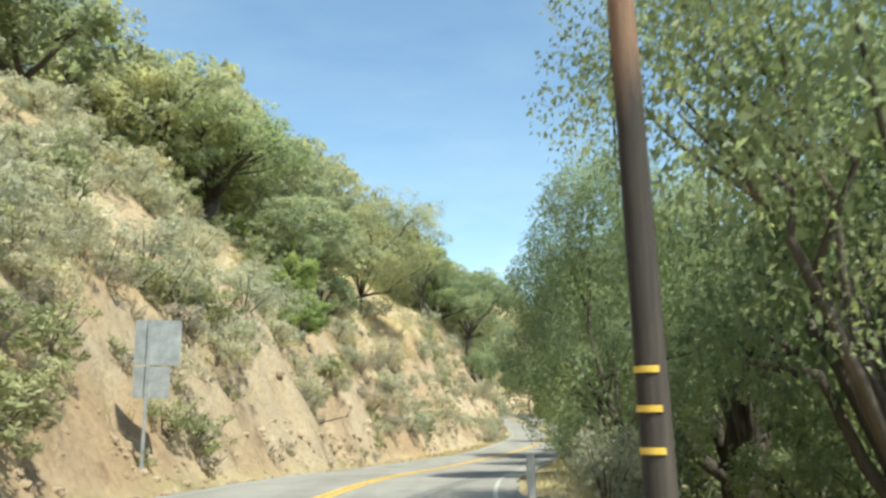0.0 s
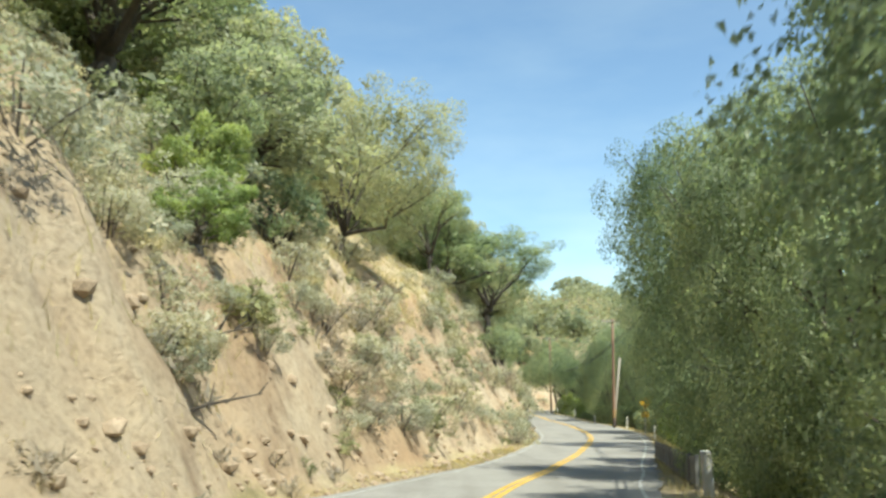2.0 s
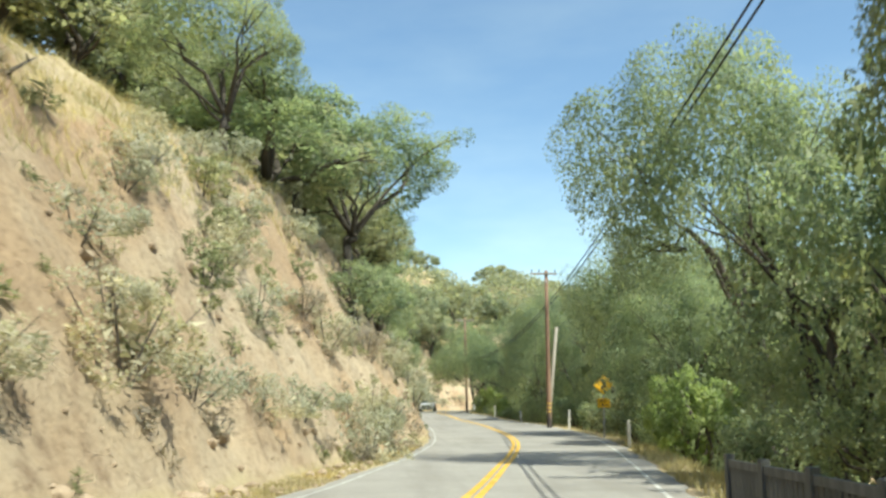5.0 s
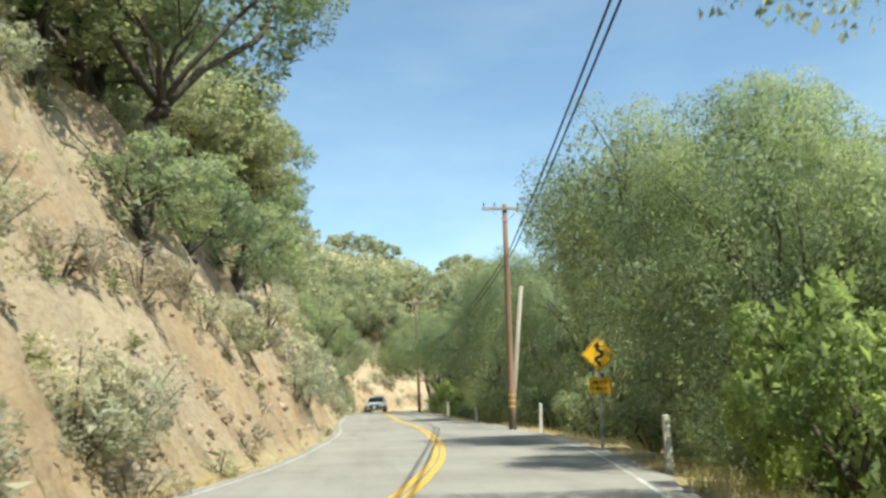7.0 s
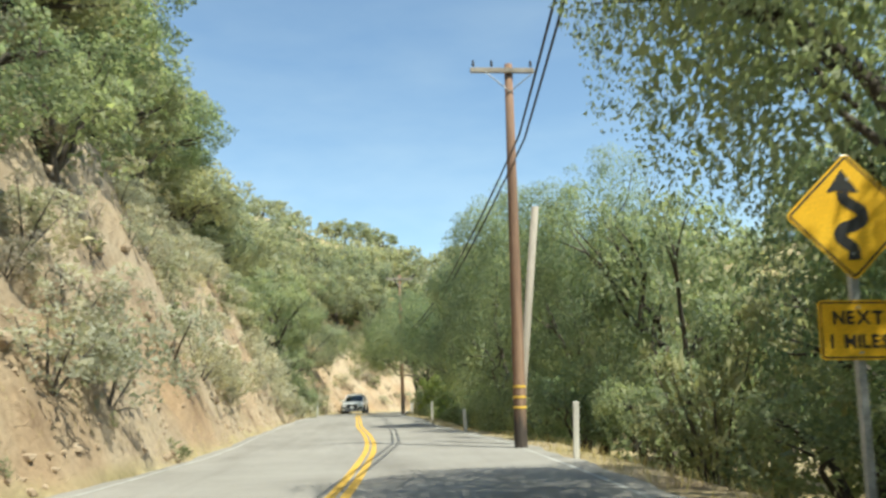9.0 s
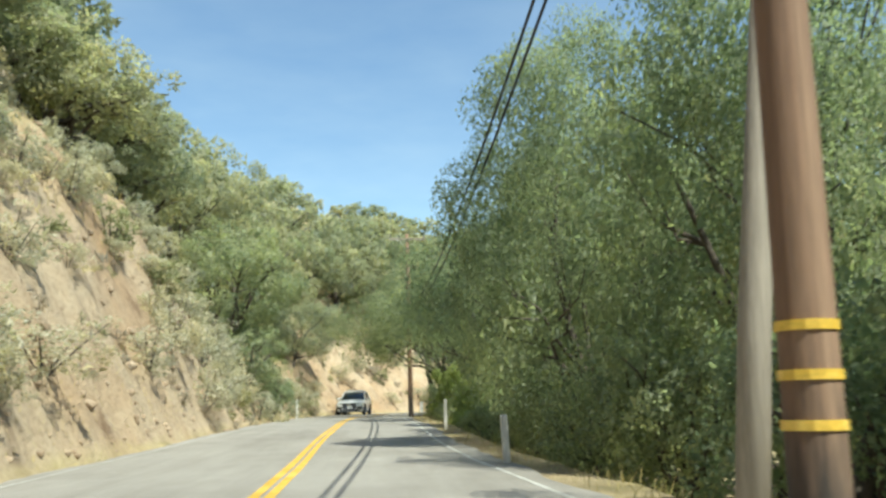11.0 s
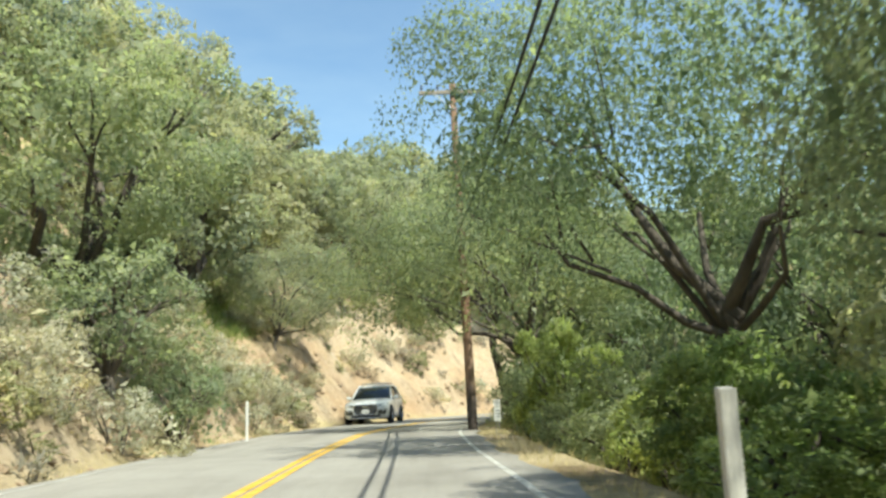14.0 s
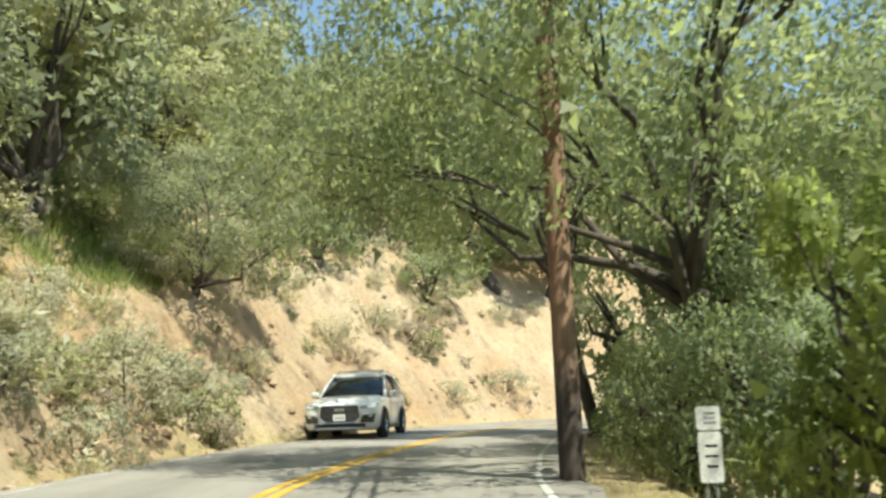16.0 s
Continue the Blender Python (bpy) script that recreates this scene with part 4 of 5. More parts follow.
# sage and scrub on the cut and its brow
for k in range(470):
    st = rng.uniform(14, 232) if k % 5 else rng.uniform(14, 60)
    c = crest(st)
    left = float(np.interp(st, LEFT_Y, LEFT_W)) + float(np.interp(st, TOE_Y, TOE_E))
    low = rng.random() < (0.58 if st < 50 else 0.62)
    off = rng.uniform(left + 0.9, c) if low else rng.uniform(c, c + (10 if st < 60 else 5))
    if 20 < st < 25 and off < 6.5:
        continue
    if low and float(vnoise(off, st, 4.0, 2)) < (0.42 if st < 34 else 0.55 if st < 52 else 0.47 if st < 80 else 0.45 if st < 120 else 0.38):
        continue
    if (not low and 60 < st < 98 and rng.random() < 0.85) or (low and 36 < st < 51 and rng.random() < 0.75):
        continue
    x, y = beside(st, -off)
    m = rng.choice(SAGE + SAGE + SCRUB + DRYSHRUB)
    s = rng.uniform(0.6, 1.45) * (1.2 if not low else 1.0) * (0.75 if m in DRYSHRUB else 1.0)
    tagged(plant(m, x, y, s * rng.uniform(0.8, 1.15), s * rng.uniform(1.0, 1.4), rng.uniform(0, 360), 0.12), group="shrubs on the bank")

for _x, _y, _h, _w, _m in [(4.6, 87.3, 0.9, 1.2, DRYSHRUB[0]), (5.0, 88.2, 1.8, 1.6, SAGE[0]), (6.0, 94.3, 0.9, 1.2, DRYSHRUB[1]), (4.9, 94.5, 1.8, 1.8, SAGE[1]), (5.4, 95.5, 1.5, 1.5, SAGE[2]), (7.0, 128, 1.6, 1.8, SAGE[0]),
                           (3.2, 93, 1.7, 1.7, SAGE[2]), (2.4, 91, 1.4, 1.5, DRYSHRUB[0]), (3.6, 97.5, 1.4, 1.6, DRYSHRUB[1]), (4.6, 100.5, 1.4, 1.6, DRYSHRUB[0]), (6.9, 138, 1.5, 1.7, SAGE[1]), (7.0, 133, 1.7, 1.9, SAGE[2]), (7.6, 118.5, 1.8, 1.7, SAGE[0]),
                           (6.9, 152, 1.6, 1.6, SAGE[1]), (6.4, 157, 1.8, 1.7, SAGE[2]), (7.2, 162, 1.5, 1.5, SAGE[0]), (6.9, 190.5, 1.5, 1.6, SAGE[1]), (7.4, 196, 1.7, 1.7, SAGE[2]), (8.6, 199.5, 1.4, 1.5, DRYSHRUB[0]), (7.3, 176.5, 1.7, 1.9, SAGE[0])]:
    tagged(plant(_m, _x, _y, _h, _w, random.uniform(0, 360), 0.15), group="shrubs on the bank")

# rounded mounds on the face of the cut, before the oak slope and before the last bend
for _x, _y, _s in [(-2.3, 55.6, 1.5), (-1.2, 59.5, 1.6), (-2.5, 58.8, 1.5), (-2.9, 54.2, 1.4), (-0.2, 69.1, 1.2), (3.1, 84.3, 1.3), (-1.8, 63.0, 1.6), (-2.6, 64.6, 1.4), (-1.0, 66.0, 1.2), (-3.4, 61.0, 1.5), (-4.0, 57.0, 1.5),
                   (0.4, 73.5, 1.1), (1.2, 77.5, 1.2), (-0.6, 74.5, 1.3), (2.3, 80.5, 1.2), (-0.9, 80.0, 1.3), (0.6, 85.0, 1.4), (-4.6, 47.0, 1.1),
                   (6.6, 163, 1.6), (6.0, 166, 1.7), (5.6, 169, 1.7), (6.5, 170.5, 1.5), (6.9, 172.5, 1.2), (5.4, 172.5, 1.7), (6.2, 160, 1.5), (6.6, 174.5, 1.6), (5.8, 176, 1.6), (6.9, 166.5, 1.1)]:
    tagged(plant(rng.choice(SAGE + DRYSHRUB[:1]), _x, _y, _s * rng.uniform(0.75, 0.95), _s * rng.uniform(0.95, 1.15), rng.uniform(0, 360), 0.15), group="shrubs on the bank")
# a close cover of sage over the slope above the first stretch of the cut
for _k in range(60):
    _st = 19 + _k * 0.46 + rng.uniform(-0.8, 0.8)
    _x, _y = beside(_st, -(crest(_st) + rng.uniform(-0.8, 11)))
    _s = rng.uniform(1.1, 1.9)
    tagged(plant(rng.choice(SAGE), _x, _y, _s * 0.8, _s, rng.uniform(0, 360), 0.15), group="shrubs on the bank")

# broad sage mounds along the crest of the cut past the bend
for _k in range(50):
    _st = (128 + _k * 1.5 if _k < 30 else 184 + (_k - 30) * 1.9) + rng.uniform(-0.5, 0.5)
    _x, _y = beside(_st, -crest(_st) + rng.uniform(-1.2, 2.2))
    _s = rng.uniform(1.0, 1.7)
    tagged(plant(rng.choice(SAGE), _x, _y, _s * 0.8, _s, rng.uniform(0, 360), 0.15), group="shrubs on the bank")

# a thicker cover of brush low on the first stretch of the cut
for _k in range(20):
    _st = 13 + _k * 1.05 + rng.uniform(-0.5, 0.5)
    if 21 < _st < 25:
        continue
    _e = float(np.interp(_st, LEFT_Y, LEFT_W)) + float(np.interp(_st, TOE_Y, TOE_E))
    _x, _y = beside(_st, -rng.uniform(_e + 0.9, crest(_st) + 0.5))
    _s = rng.uniform(0.7, 1.35)
    tagged(plant(rng.choice(SAGE + SCRUB + DRYSHRUB), _x, _y, _s * 0.85, _s * 1.15, rng.uniform(0, 360), 0.12), group="shrubs on the bank")

# small dry weeds on the bare faces of the cut
WEED = [make_shrub("dry_weed", "small dry weed rooted in the bare cut", LEAF_BROWN if k else LEAF_SCRUB, 95 + k, 0.5, 0.32, 280, 0.10, 0.03, 1, 9) for k in range(2)]
for k in range(260):
    st = rng.uniform(16, 225)
    left = float(np.interp(st, LEFT_Y, LEFT_W)) + float(np.interp(st, TOE_Y, TOE_E))
    x, y = beside(st, -rng.uniform(left + 0.2, crest(st)))
    s = rng.uniform(0.5, 1.2)
    tagged(plant(rng.choice(WEED), x, y, s, s * rng.uniform(0.9, 1.3), rng.uniform(0, 360), 0.05), group="weeds on the bank")


# ---- far woods: clumps of leaves on the hills that close the valley ----
def far_woods():
    r = np.random.RandomState(3)
    centres, radii = [], []
    for _ in range(7000):
        if r.rand() < 0.45:
            x, y = r.uniform(-90, 130), r.uniform(236, 380)
        elif r.rand() < 0.35:
            x, y = r.uniform(-200, 260), r.uniform(250, 420)
        elif r.rand() < 0.6:
            st = r.uniform(20, 240)
            x, y = beside(st, -(crest(st) + r.uniform(26, 75)))
        else:
            x, y = r.uniform(34, 150), r.uniform(0, 300)
        if y > 300 and float(vnoise(x, y, 17.0, 3)) < (0.62 if y > 342 else 0.46):
            continue
        off, st = road_frame(x, y)
        if -crest(float(st[0])) - 2 < off[0] < 9:
            continue
        s = r.uniform(1.5, 2.9)
        z = float(ground_height([x], [y])[0]) * U
        for _k in range(4):
            centres.append((x * U + r.normal() * s * 0.5, y * U + r.normal() * s * 0.5, z + s * r.uniform(0.5, 1.25)))
            radii.append(s * r.uniform(0.45, 0.75))
    v, f, nn = leaf_cloud(r, np.array(centres), np.array(radii), 190000, 0.78, 0.64, 0.1, 0.75, 0.85)
    return new("far_woods", raw_mesh("far_woods", v, f, [LEAF_OLIVE], normals=nn))


# single oaks that stand out along the far ridge
for _x, _y, _h in [(-16, 366, 6.4), (-11, 363, 5.6), (-6, 368, 5.0), (4, 362, 5.6), (8, 364, 6.4), (12, 360, 6.2), (15, 366, 5.8), (19, 362, 5.0), (23, 365, 3.6), (39, 363, 5.6), (42, 361, 6.2), (45, 365, 5.8), (49, 362, 4.6), (56, 366, 5.2), (61, 362, 5.6)]:
    tagged(plant(rng.choice(OLIVE_FAR), _x, _y, _h / 6.0, rng.uniform(1.0, 1.5), rng.uniform(0, 360)), "round oak standing on the far ridge line", "tree", "trees on the far ridge")

tagged(far_woods(), "distant olive green oak woods covering the hills", "woods", kind="stuff")


# ---- poles and cables ----
def utility_pole(x, y, top, girth, lean=(0.0, 0.0), arm=None, bands=(), mat=None, label="", dark_to=0.0, insulators=True, wrap=360):
    """A tapered timber pole; plan place, plan height of the top. arm: (plan height, half length left, half length right)."""
    at = spot(x, y)
    high = top * U - at.z
    pole = empty("utility_pole", Matrix.Translation(at))
    bm = bmesh.new()
    def mid(z):
        return Vector((lean[0] * z, lean[1] * z, z))
    def radius(z):
        return girth * (1 - 0.35 * z / high)
    zs = [-0.8, 0.0, high * 0.3, high * 0.65, high]
    pipe(bm, [mid(z) for z in zs], [radius(max(z, 0)) for z in zs], 14)
    part("shaft", bm, make_stained_pole("stained_pole_wood", dark_to) if dark_to else mat or POLE_WOOD, pole, smooth=True)
    for b in bands:
        z = b * U - at.z
        bm = bmesh.new()
        if wrap == 360:
            pipe(bm, [mid(z - 0.025), mid(z + 0.025)], [radius(z) + 0.010] * 2, 14)
        else:
            rows = []
            for k in range(9):
                a = radians(232 + wrap * (k / 8 - 0.5))
                rows.append([bm.verts.new(mid(z + dz) + Vector((math.cos(a), math.sin(a), 0)) * (radius(z) + dr)) for dr, dz in ((0.0, -0.025), (0.012, -0.025), (0.012, 0.025), (0.0, 0.025))])
            for p, q in zip(rows, rows[1:]):
                for i in range(3):
                    bm.faces.new((p[i], q[i], q[i + 1], p[i + 1]))
            bm.faces.new(rows[0])
            bm.faces.new(rows[-1][::-1])
            bmesh.ops.recalc_face_normals(bm, faces=bm.faces)
        part("band", bm, YELLOW_BAND, pole, "yellow reflective band")
    if arm:
        z = arm[0] * U - at.z
        bm = bmesh.new()
        box(bm, (arm[1] + arm[2], 0.10, 0.12), ((arm[2] - arm[1]) / 2 + lean[0] * z, -girth * 0.75, z), 0.01)
        crossarm = part("crossarm", bm, POLE_GREY, pole, "weathered timber crossarm")
        for sx in (-1, 1):
            bm = bmesh.new()
            tube(bm, (lean[0] * z + sx * 0.62, -girth * 0.75 - 0.06, z - 0.05), (lean[0] * z, -girth * 0.75, z - 0.55), 0.014, 0.014, 6)
            part("arm_brace", bm, STEEL, pole)
        if insulators:
            for px in (-arm[1] + 0.08, -arm[1] * 0.45, arm[2] - 0.08):
                bm = bmesh.new()
                tube(bm, (px + lean[0] * z, -girth * 0.75, z + 0.05), (px + lean[0] * z, -girth * 0.75, z + 0.15), 0.012, 0.012, 6)
                tube(bm, (px + lean[0] * z, -girth * 0.75, z + 0.13), (px + lean[0] * z, -girth * 0.75, z + 0.20), 0.045, 0.025, 8)
                tube(bm, (px + lean[0] * z, -girth * 0.75, z + 0.20), (px + lean[0] * z, -girth * 0.75, z + 0.26), 0.035, 0.02, 8)
                part("insulator", bm, CABLE, crossarm)
    return tagged(pole, label, "utility pole", "utility poles")


utility_pole(3.50, 10.3, 11.5, 0.13, (-0.026, 0.0), bands=(2.28, 1.915, 1.53), wrap=105, label="leaning timber utility pole, dark with creosote, yellow bands", dark_to=3.9)
utility_pole(11.9, 56.0, 11.5, 0.14, label="timber utility pole hidden among the creek-side oaks")
utility_pole(17.65, 125.1, 11.0, 0.155, (0.004, 0.0), arm=(10.75, 0.98, 0.62), bands=(1.02, 0.72, 0.42), label="tall reddish timber utility pole with one crossarm and yellow bands", dark_to=0.9)
utility_pole(16.78, 187.0, 13.6, 0.15, (-0.012, 0.0), arm=(13.2, 1.05, 1.05), label="tall brown timber utility pole at the inside of the bend", dark_to=1.3)


def brace_pole():
    at = spot(17.95, 127.0)
    ob = empty("brace_pole", Matrix.Translation(at))
    bm = bmesh.new()
    pipe(bm, [(-0.05, 0, -0.4), (0.12, 0, 1.6), (0.62, 0.0, 6.1)], [0.115, 0.11, 0.095], 12)
    part("shaft", bm, POLE_GREY, ob, smooth=True)
    return tagged(ob, "leaning grey weathered pole stub beside the utility pole", "utility pole")


brace_pole()


def cable(name, stops, sag, radius):
    pts = []
    for (a, b), s in zip(zip(stops, stops[1:]), sag):
        a, b = Vector(a) * U, Vector(b) * U
        for k in range(16):
            u = k / 16
            p = a.lerp(b, u)
            p.z -= s * 4 * u * (1 - u)
            pts.append(p)
    pts.append(Vector(stops[-1]) * U)
    bm = bmesh.new()
    pipe(bm, pts, [radius] * len(pts), 6)
    return tagged(part(name, bm, CABLE, None, smooth=True), "black overhead cable strung between timber utility poles", "cable", "overhead cables")


cable("overhead_cable", [(1.2, -35, 9.2), (3.25, 10.3, 8.9), (11.7, 56, 9.7), (17.95, 125.1, 8.7), (16.72, 187, 8.0)], (0.2, 0.35, 0.45, 1.15), 0.026)
cable("overhead_cable", [(1.4, -35, 9.0), (3.45, 10.3, 8.75), (11.85, 56, 9.55), (18.12, 125.1, 8.6), (16.95, 187, 7.85)], (0.2, 0.35, 0.45, 1.15), 0.026)


# ---- posts ----
def marker_post(x, y, top, w, tilt=0.0, d=None, mat=None, label="pale weathered square timber marker post at the road edge", name="marker_post"):
    at = spot(x, y)
    high = top * U - at.z
    bm = bmesh.new()
    box(bm, (w, d or w, high + 0.3), (0, 0, (high - 0.3) / 2), 0.012)
    for v in bm.verts:
        if v.co.z > high - 0.02:
            v.co.z += 0.25 * v.co.y * 0.4
    ob = part(name, bm, mat or POST_WOOD)
    ob.matrix_basis = Matrix.Translation(at) @ pose(0, 0, 0, 0, tilt, random.Random(int(x * 10)).uniform(-8, 8))
    return tagged(ob, label, "post", "marker posts")


for _x, _y, _z, _w, _tilt in [(3.0, 19.05, 1.12, 0.12, -1), (7.3, 46.6, 0.44, 0.19, -3), (16.0, 95.75, 0.06, 0.11, 0), (18.05, 119.7, 0.5, 0.11, 2), (17.54, 139.1, 0.47, 0.12, -3),
                              (17.54, 159.5, 1.1, 0.11, 0)]:
    marker_post(_x, _y, _z, _w, _tilt)
marker_post(8.8, 185.5, 1.65, 0.07, 1, 0.03, SIGN_WHITE, "slim white plastic marker post at the foot of the bank", "delineator_post")


# ---- railing along the culvert on the creek side ----
RAIL_GREY = two_scale("weathered_rail", (0.10, 0.10, 0.095), (0.16, 0.16, 0.15), (0.24, 0.235, 0.22), 2.0, 25, 0.8, 0.4, 0.004, stretch=(3, 3, 0.3))


def railing():
    ob = empty("roadside_railing")
    a, b = Vector((7.6, 49.0)), Vector((10.7, 69.5))
    n = 10
    places = [a.lerp(b, k / n) for k in range(n + 1)]
    road_z = [float(np.interp(p.y, LEVEL_Y, LEVEL_Z)) * U for p in places]
    for p, z in zip(places, road_z):
        bm = bmesh.new()
        box(bm, (0.10, 0.10, 1.25), (p.x * U, p.y * U, z + 0.06), 0.008)
        part("post", bm, RAIL_GREY, ob)
    turn = math.degrees(math.atan2(b.y - a.y, b.x - a.x))
    for k in range(n):
        p, q = places[k] * U, places[k + 1] * U
        length = (q - p).length
        for zz, hh in ((0.58, 0.09), (0.08, 0.07)):
            bm = bmesh.new()
            box(bm, (length, 0.045, hh), (0, 0, 0), 0.006)
            r = part("rail", bm, RAIL_GREY, ob)
            slope = math.degrees(math.atan2(road_z[k + 1] - road_z[k], length))
            r.matrix_basis = pose((p.x + q.x) / 2, (p.y + q.y) / 2, (road_z[k] + road_z[k + 1]) / 2 + zz, 0, -slope, turn)
        m = 11
        for i in range(m):
            u = (i + 0.5) / m
            bm = bmesh.new()
            box(bm, (length / m * 0.78, 0.018, 0.60), (0, 0, 0))
            s = part("slat", bm, RAIL_GREY, ob)
            s.matrix_basis = pose(p.x + (q.x - p.x) * u, p.y + (q.y - p.y) * u, road_z[k] + (road_z[k + 1] - road_z[k]) * u + 0.30, 0, 0, turn)
    return tagged(ob, "grey weathered slatted railing above the creek", "railing")


railing()


# ---- road signs ----
def plate(w, h, thick, corner, turn=0.0, seg=4):
    """A flat plate with rounded corners in the xz plane, its face towards -y."""
    bm = bmesh.new()
    pts = []
    for cx, cz, a0 in ((w / 2 - corner, h / 2 - corner, 0), (-w / 2 + corner, h / 2 - corner, 90), (-w / 2 + corner, -h / 2 + corner, 180), (w / 2 - corner, -h / 2 + corner, 270)):
        for k in range(seg + 1):
            a = radians(a0 + 90 * k / seg)
            pts.append((cx + corner * math.cos(a), cz + corner * math.sin(a)))
    c, s = math.cos(radians(turn)), math.sin(radians(turn))
    pts = [(x * c - z * s, x * s + z * c) for x, z in pts]
    front = [bm.verts.new((x, -thick / 2, z)) for x, z in pts]
    back = [bm.verts.new((x, thick / 2, z)) for x, z in pts]
    bm.faces.new(front)
    bm.faces.new(back[::-1])
    for i in range(len(pts)):
        j = (i + 1) % len(pts)
        bm.faces.new((front[j], front[i], back[i], back[j]))
    bmesh.ops.recalc_face_normals(bm, faces=bm.faces)
    return bm


def frame_strip(w, h, inset, width, corner, y, turn=0.0, seg=4):
    """A thin border line inside a plate's edge."""
    bm = bmesh.new()
    rings = []
    for e in (inset, inset + width):
        ww, hh, cc = w - 2 * e, h - 2 * e, max(corner - e, 0.004)
        ring = []
        for cx, cz, a0 in ((ww / 2 - cc, hh / 2 - cc, 0), (-ww / 2 + cc, hh / 2 - cc, 90), (-ww / 2 + cc, -hh / 2 + cc, 180), (ww / 2 - cc, -hh / 2 + cc, 270)):
            for k in range(seg + 1):
                a = radians(a0 + 90 * k / seg)
                x, z = cx + cc * math.cos(a), cz + cc * math.sin(a)
                t = radians(turn)
                ring.append(bm.verts.new((x * math.cos(t) - z * math.sin(t), y, x * math.sin(t) + z * math.cos(t))))
        rings.append(ring)
    n = len(rings[0])
    for i in range(n):
        bm.faces.new((rings[0][i], rings[0][(i + 1) % n], rings[1][(i + 1) % n], rings[1][i]))
    bmesh.ops.recalc_face_normals(bm, faces=bm.faces)
    return bm


def lettering(text, size, at, parent, mat, width=1.0):
    """Letters one by one, centred at a place on a plate that faces -y."""
    def solid(body):
        cu = bpy.data.curves.new("letter", "FONT")
        cu.body, cu.size, cu.align_x, cu.align_y, cu.extrude, cu.offset = body, size, "LEFT", "CENTER", 0.001, 0.004
        tmp = new("letter_tmp", cu)
        me = bpy.data.meshes.new_from_object(tmp.evaluated_get(bpy.context.evaluated_depsgraph_get()))
        bpy.data.objects.remove(tmp)
        return me
    def span(me):
        xs = [v.co.x for v in me.vertices]
        return (min(xs), max(xs)) if xs else (0, size * 0.3)
    pen, made = 0.0, []
    for ch in text:
        if ch == " ":
            pen += size * 0.28
            continue
        me = solid(ch)
        lo, hi = span(me)
        me.materials.clear()
        me.materials.append(mat)
        made.append((me, pen - lo))
        pen += hi - lo + size * 0.10
    for me, x in made:
        ob = new("letter", me)
        ob.parent = parent
        ob.matrix_basis = Matrix.Translation((at[0] + (x - pen / 2) * width, at[1], at[2])) @ pose(0, 0, 0, 90) @ Matrix.Diagonal((width, 1, 1, 1))


def winding_sign():
    at = spot(17.05, 104.9)
    sign = empty("warning_sign", Matrix.Translation(at) @ pose(0, 0, 0, 0, 0.8, -3))
    zc = 1.815 * U - at.z
    bm = bmesh.new()
    box(bm, (0.055, 0.055, zc + 0.42 + 0.4), (0, 0.035, (zc + 0.42 - 0.4) / 2), 0.004)
    part("post", bm, STEEL, sign, "square galvanised post")
    face = part("diamond_plate", plate(0.61, 0.61, 0.004, 0.04, 45), SIGN_YELLOW, sign, "yellow diamond plate")
    face.location = (0, 0, zc)
    part("border", frame_strip(0.61, 0.61, 0.014, 0.014, 0.04, -0.004, 45), SIGN_BLACK, face)
    bm = bmesh.new()
    half, left, right = 0.040, [], []
    way = spline([(0.008, -0.40), (0.008, -0.29), (0.004, -0.215), (-0.075, -0.140), (-0.050, -0.082), (0.015, -0.062), (0.078, -0.022), (0.072, 0.040),
                  (0.010, 0.082), (-0.030, 0.120), (-0.038, 0.175), (-0.038, 0.26)], 0.008)
    for k, (px, pz) in enumerate(way):
        d = way[min(k + 1, len(way) - 1)] - way[max(k - 1, 0)]
        d = d / np.linalg.norm(d)
        left.append(bm.verts.new((px - d[1] * half, -0.0045, pz + d[0] * half)))
        right.append(bm.verts.new((px + d[1] * half, -0.0045, pz - d[0] * half)))
    for k in range(len(way) - 1):
        bm.faces.new((left[k], right[k], right[k + 1], left[k + 1]))
    bm.faces.new([bm.verts.new((px, -0.0050, pz)) for px, pz in ((-0.146, 0.158), (-0.085, 0.170), (0.010, 0.165), (0.074, 0.156), (0.030, 0.222), (-0.036, 0.318), (-0.098, 0.228))])
    bmesh.ops.recalc_face_normals(bm, faces=bm.faces)
    part("winding_arrow", bm, SIGN_BLACK, face)
    plaque = part("plaque", plate(0.53, 0.385, 0.004, 0.03), SIGN_YELLOW, sign, "yellow distance plaque")
    plaque.location = (0, 0, zc - 0.745)
    part("border", frame_strip(0.53, 0.385, 0.012, 0.010, 0.03, -0.004), SIGN_BLACK, plaque)
    lettering("NEXT", 0.118, (0, -0.004, 0.075), plaque, SIGN_BLACK, 0.95)
    lettering("1  MILES", 0.118, (0, -0.004, -0.078), plaque, SIGN_BLACK, 0.92)
    for z in (zc + 0.25, zc - 0.25, zc - 0.60, zc - 0.89):
        bm = bmesh.new()
        tube(bm, (0, 0.0, z), (0, -0.008, z), 0.012, 0.010, 8)
        part("bolt", bm, STEEL, sign)
    return tagged(sign, "yellow diamond winding road warning sign with distance plaque", "road sign")


winding_sign()


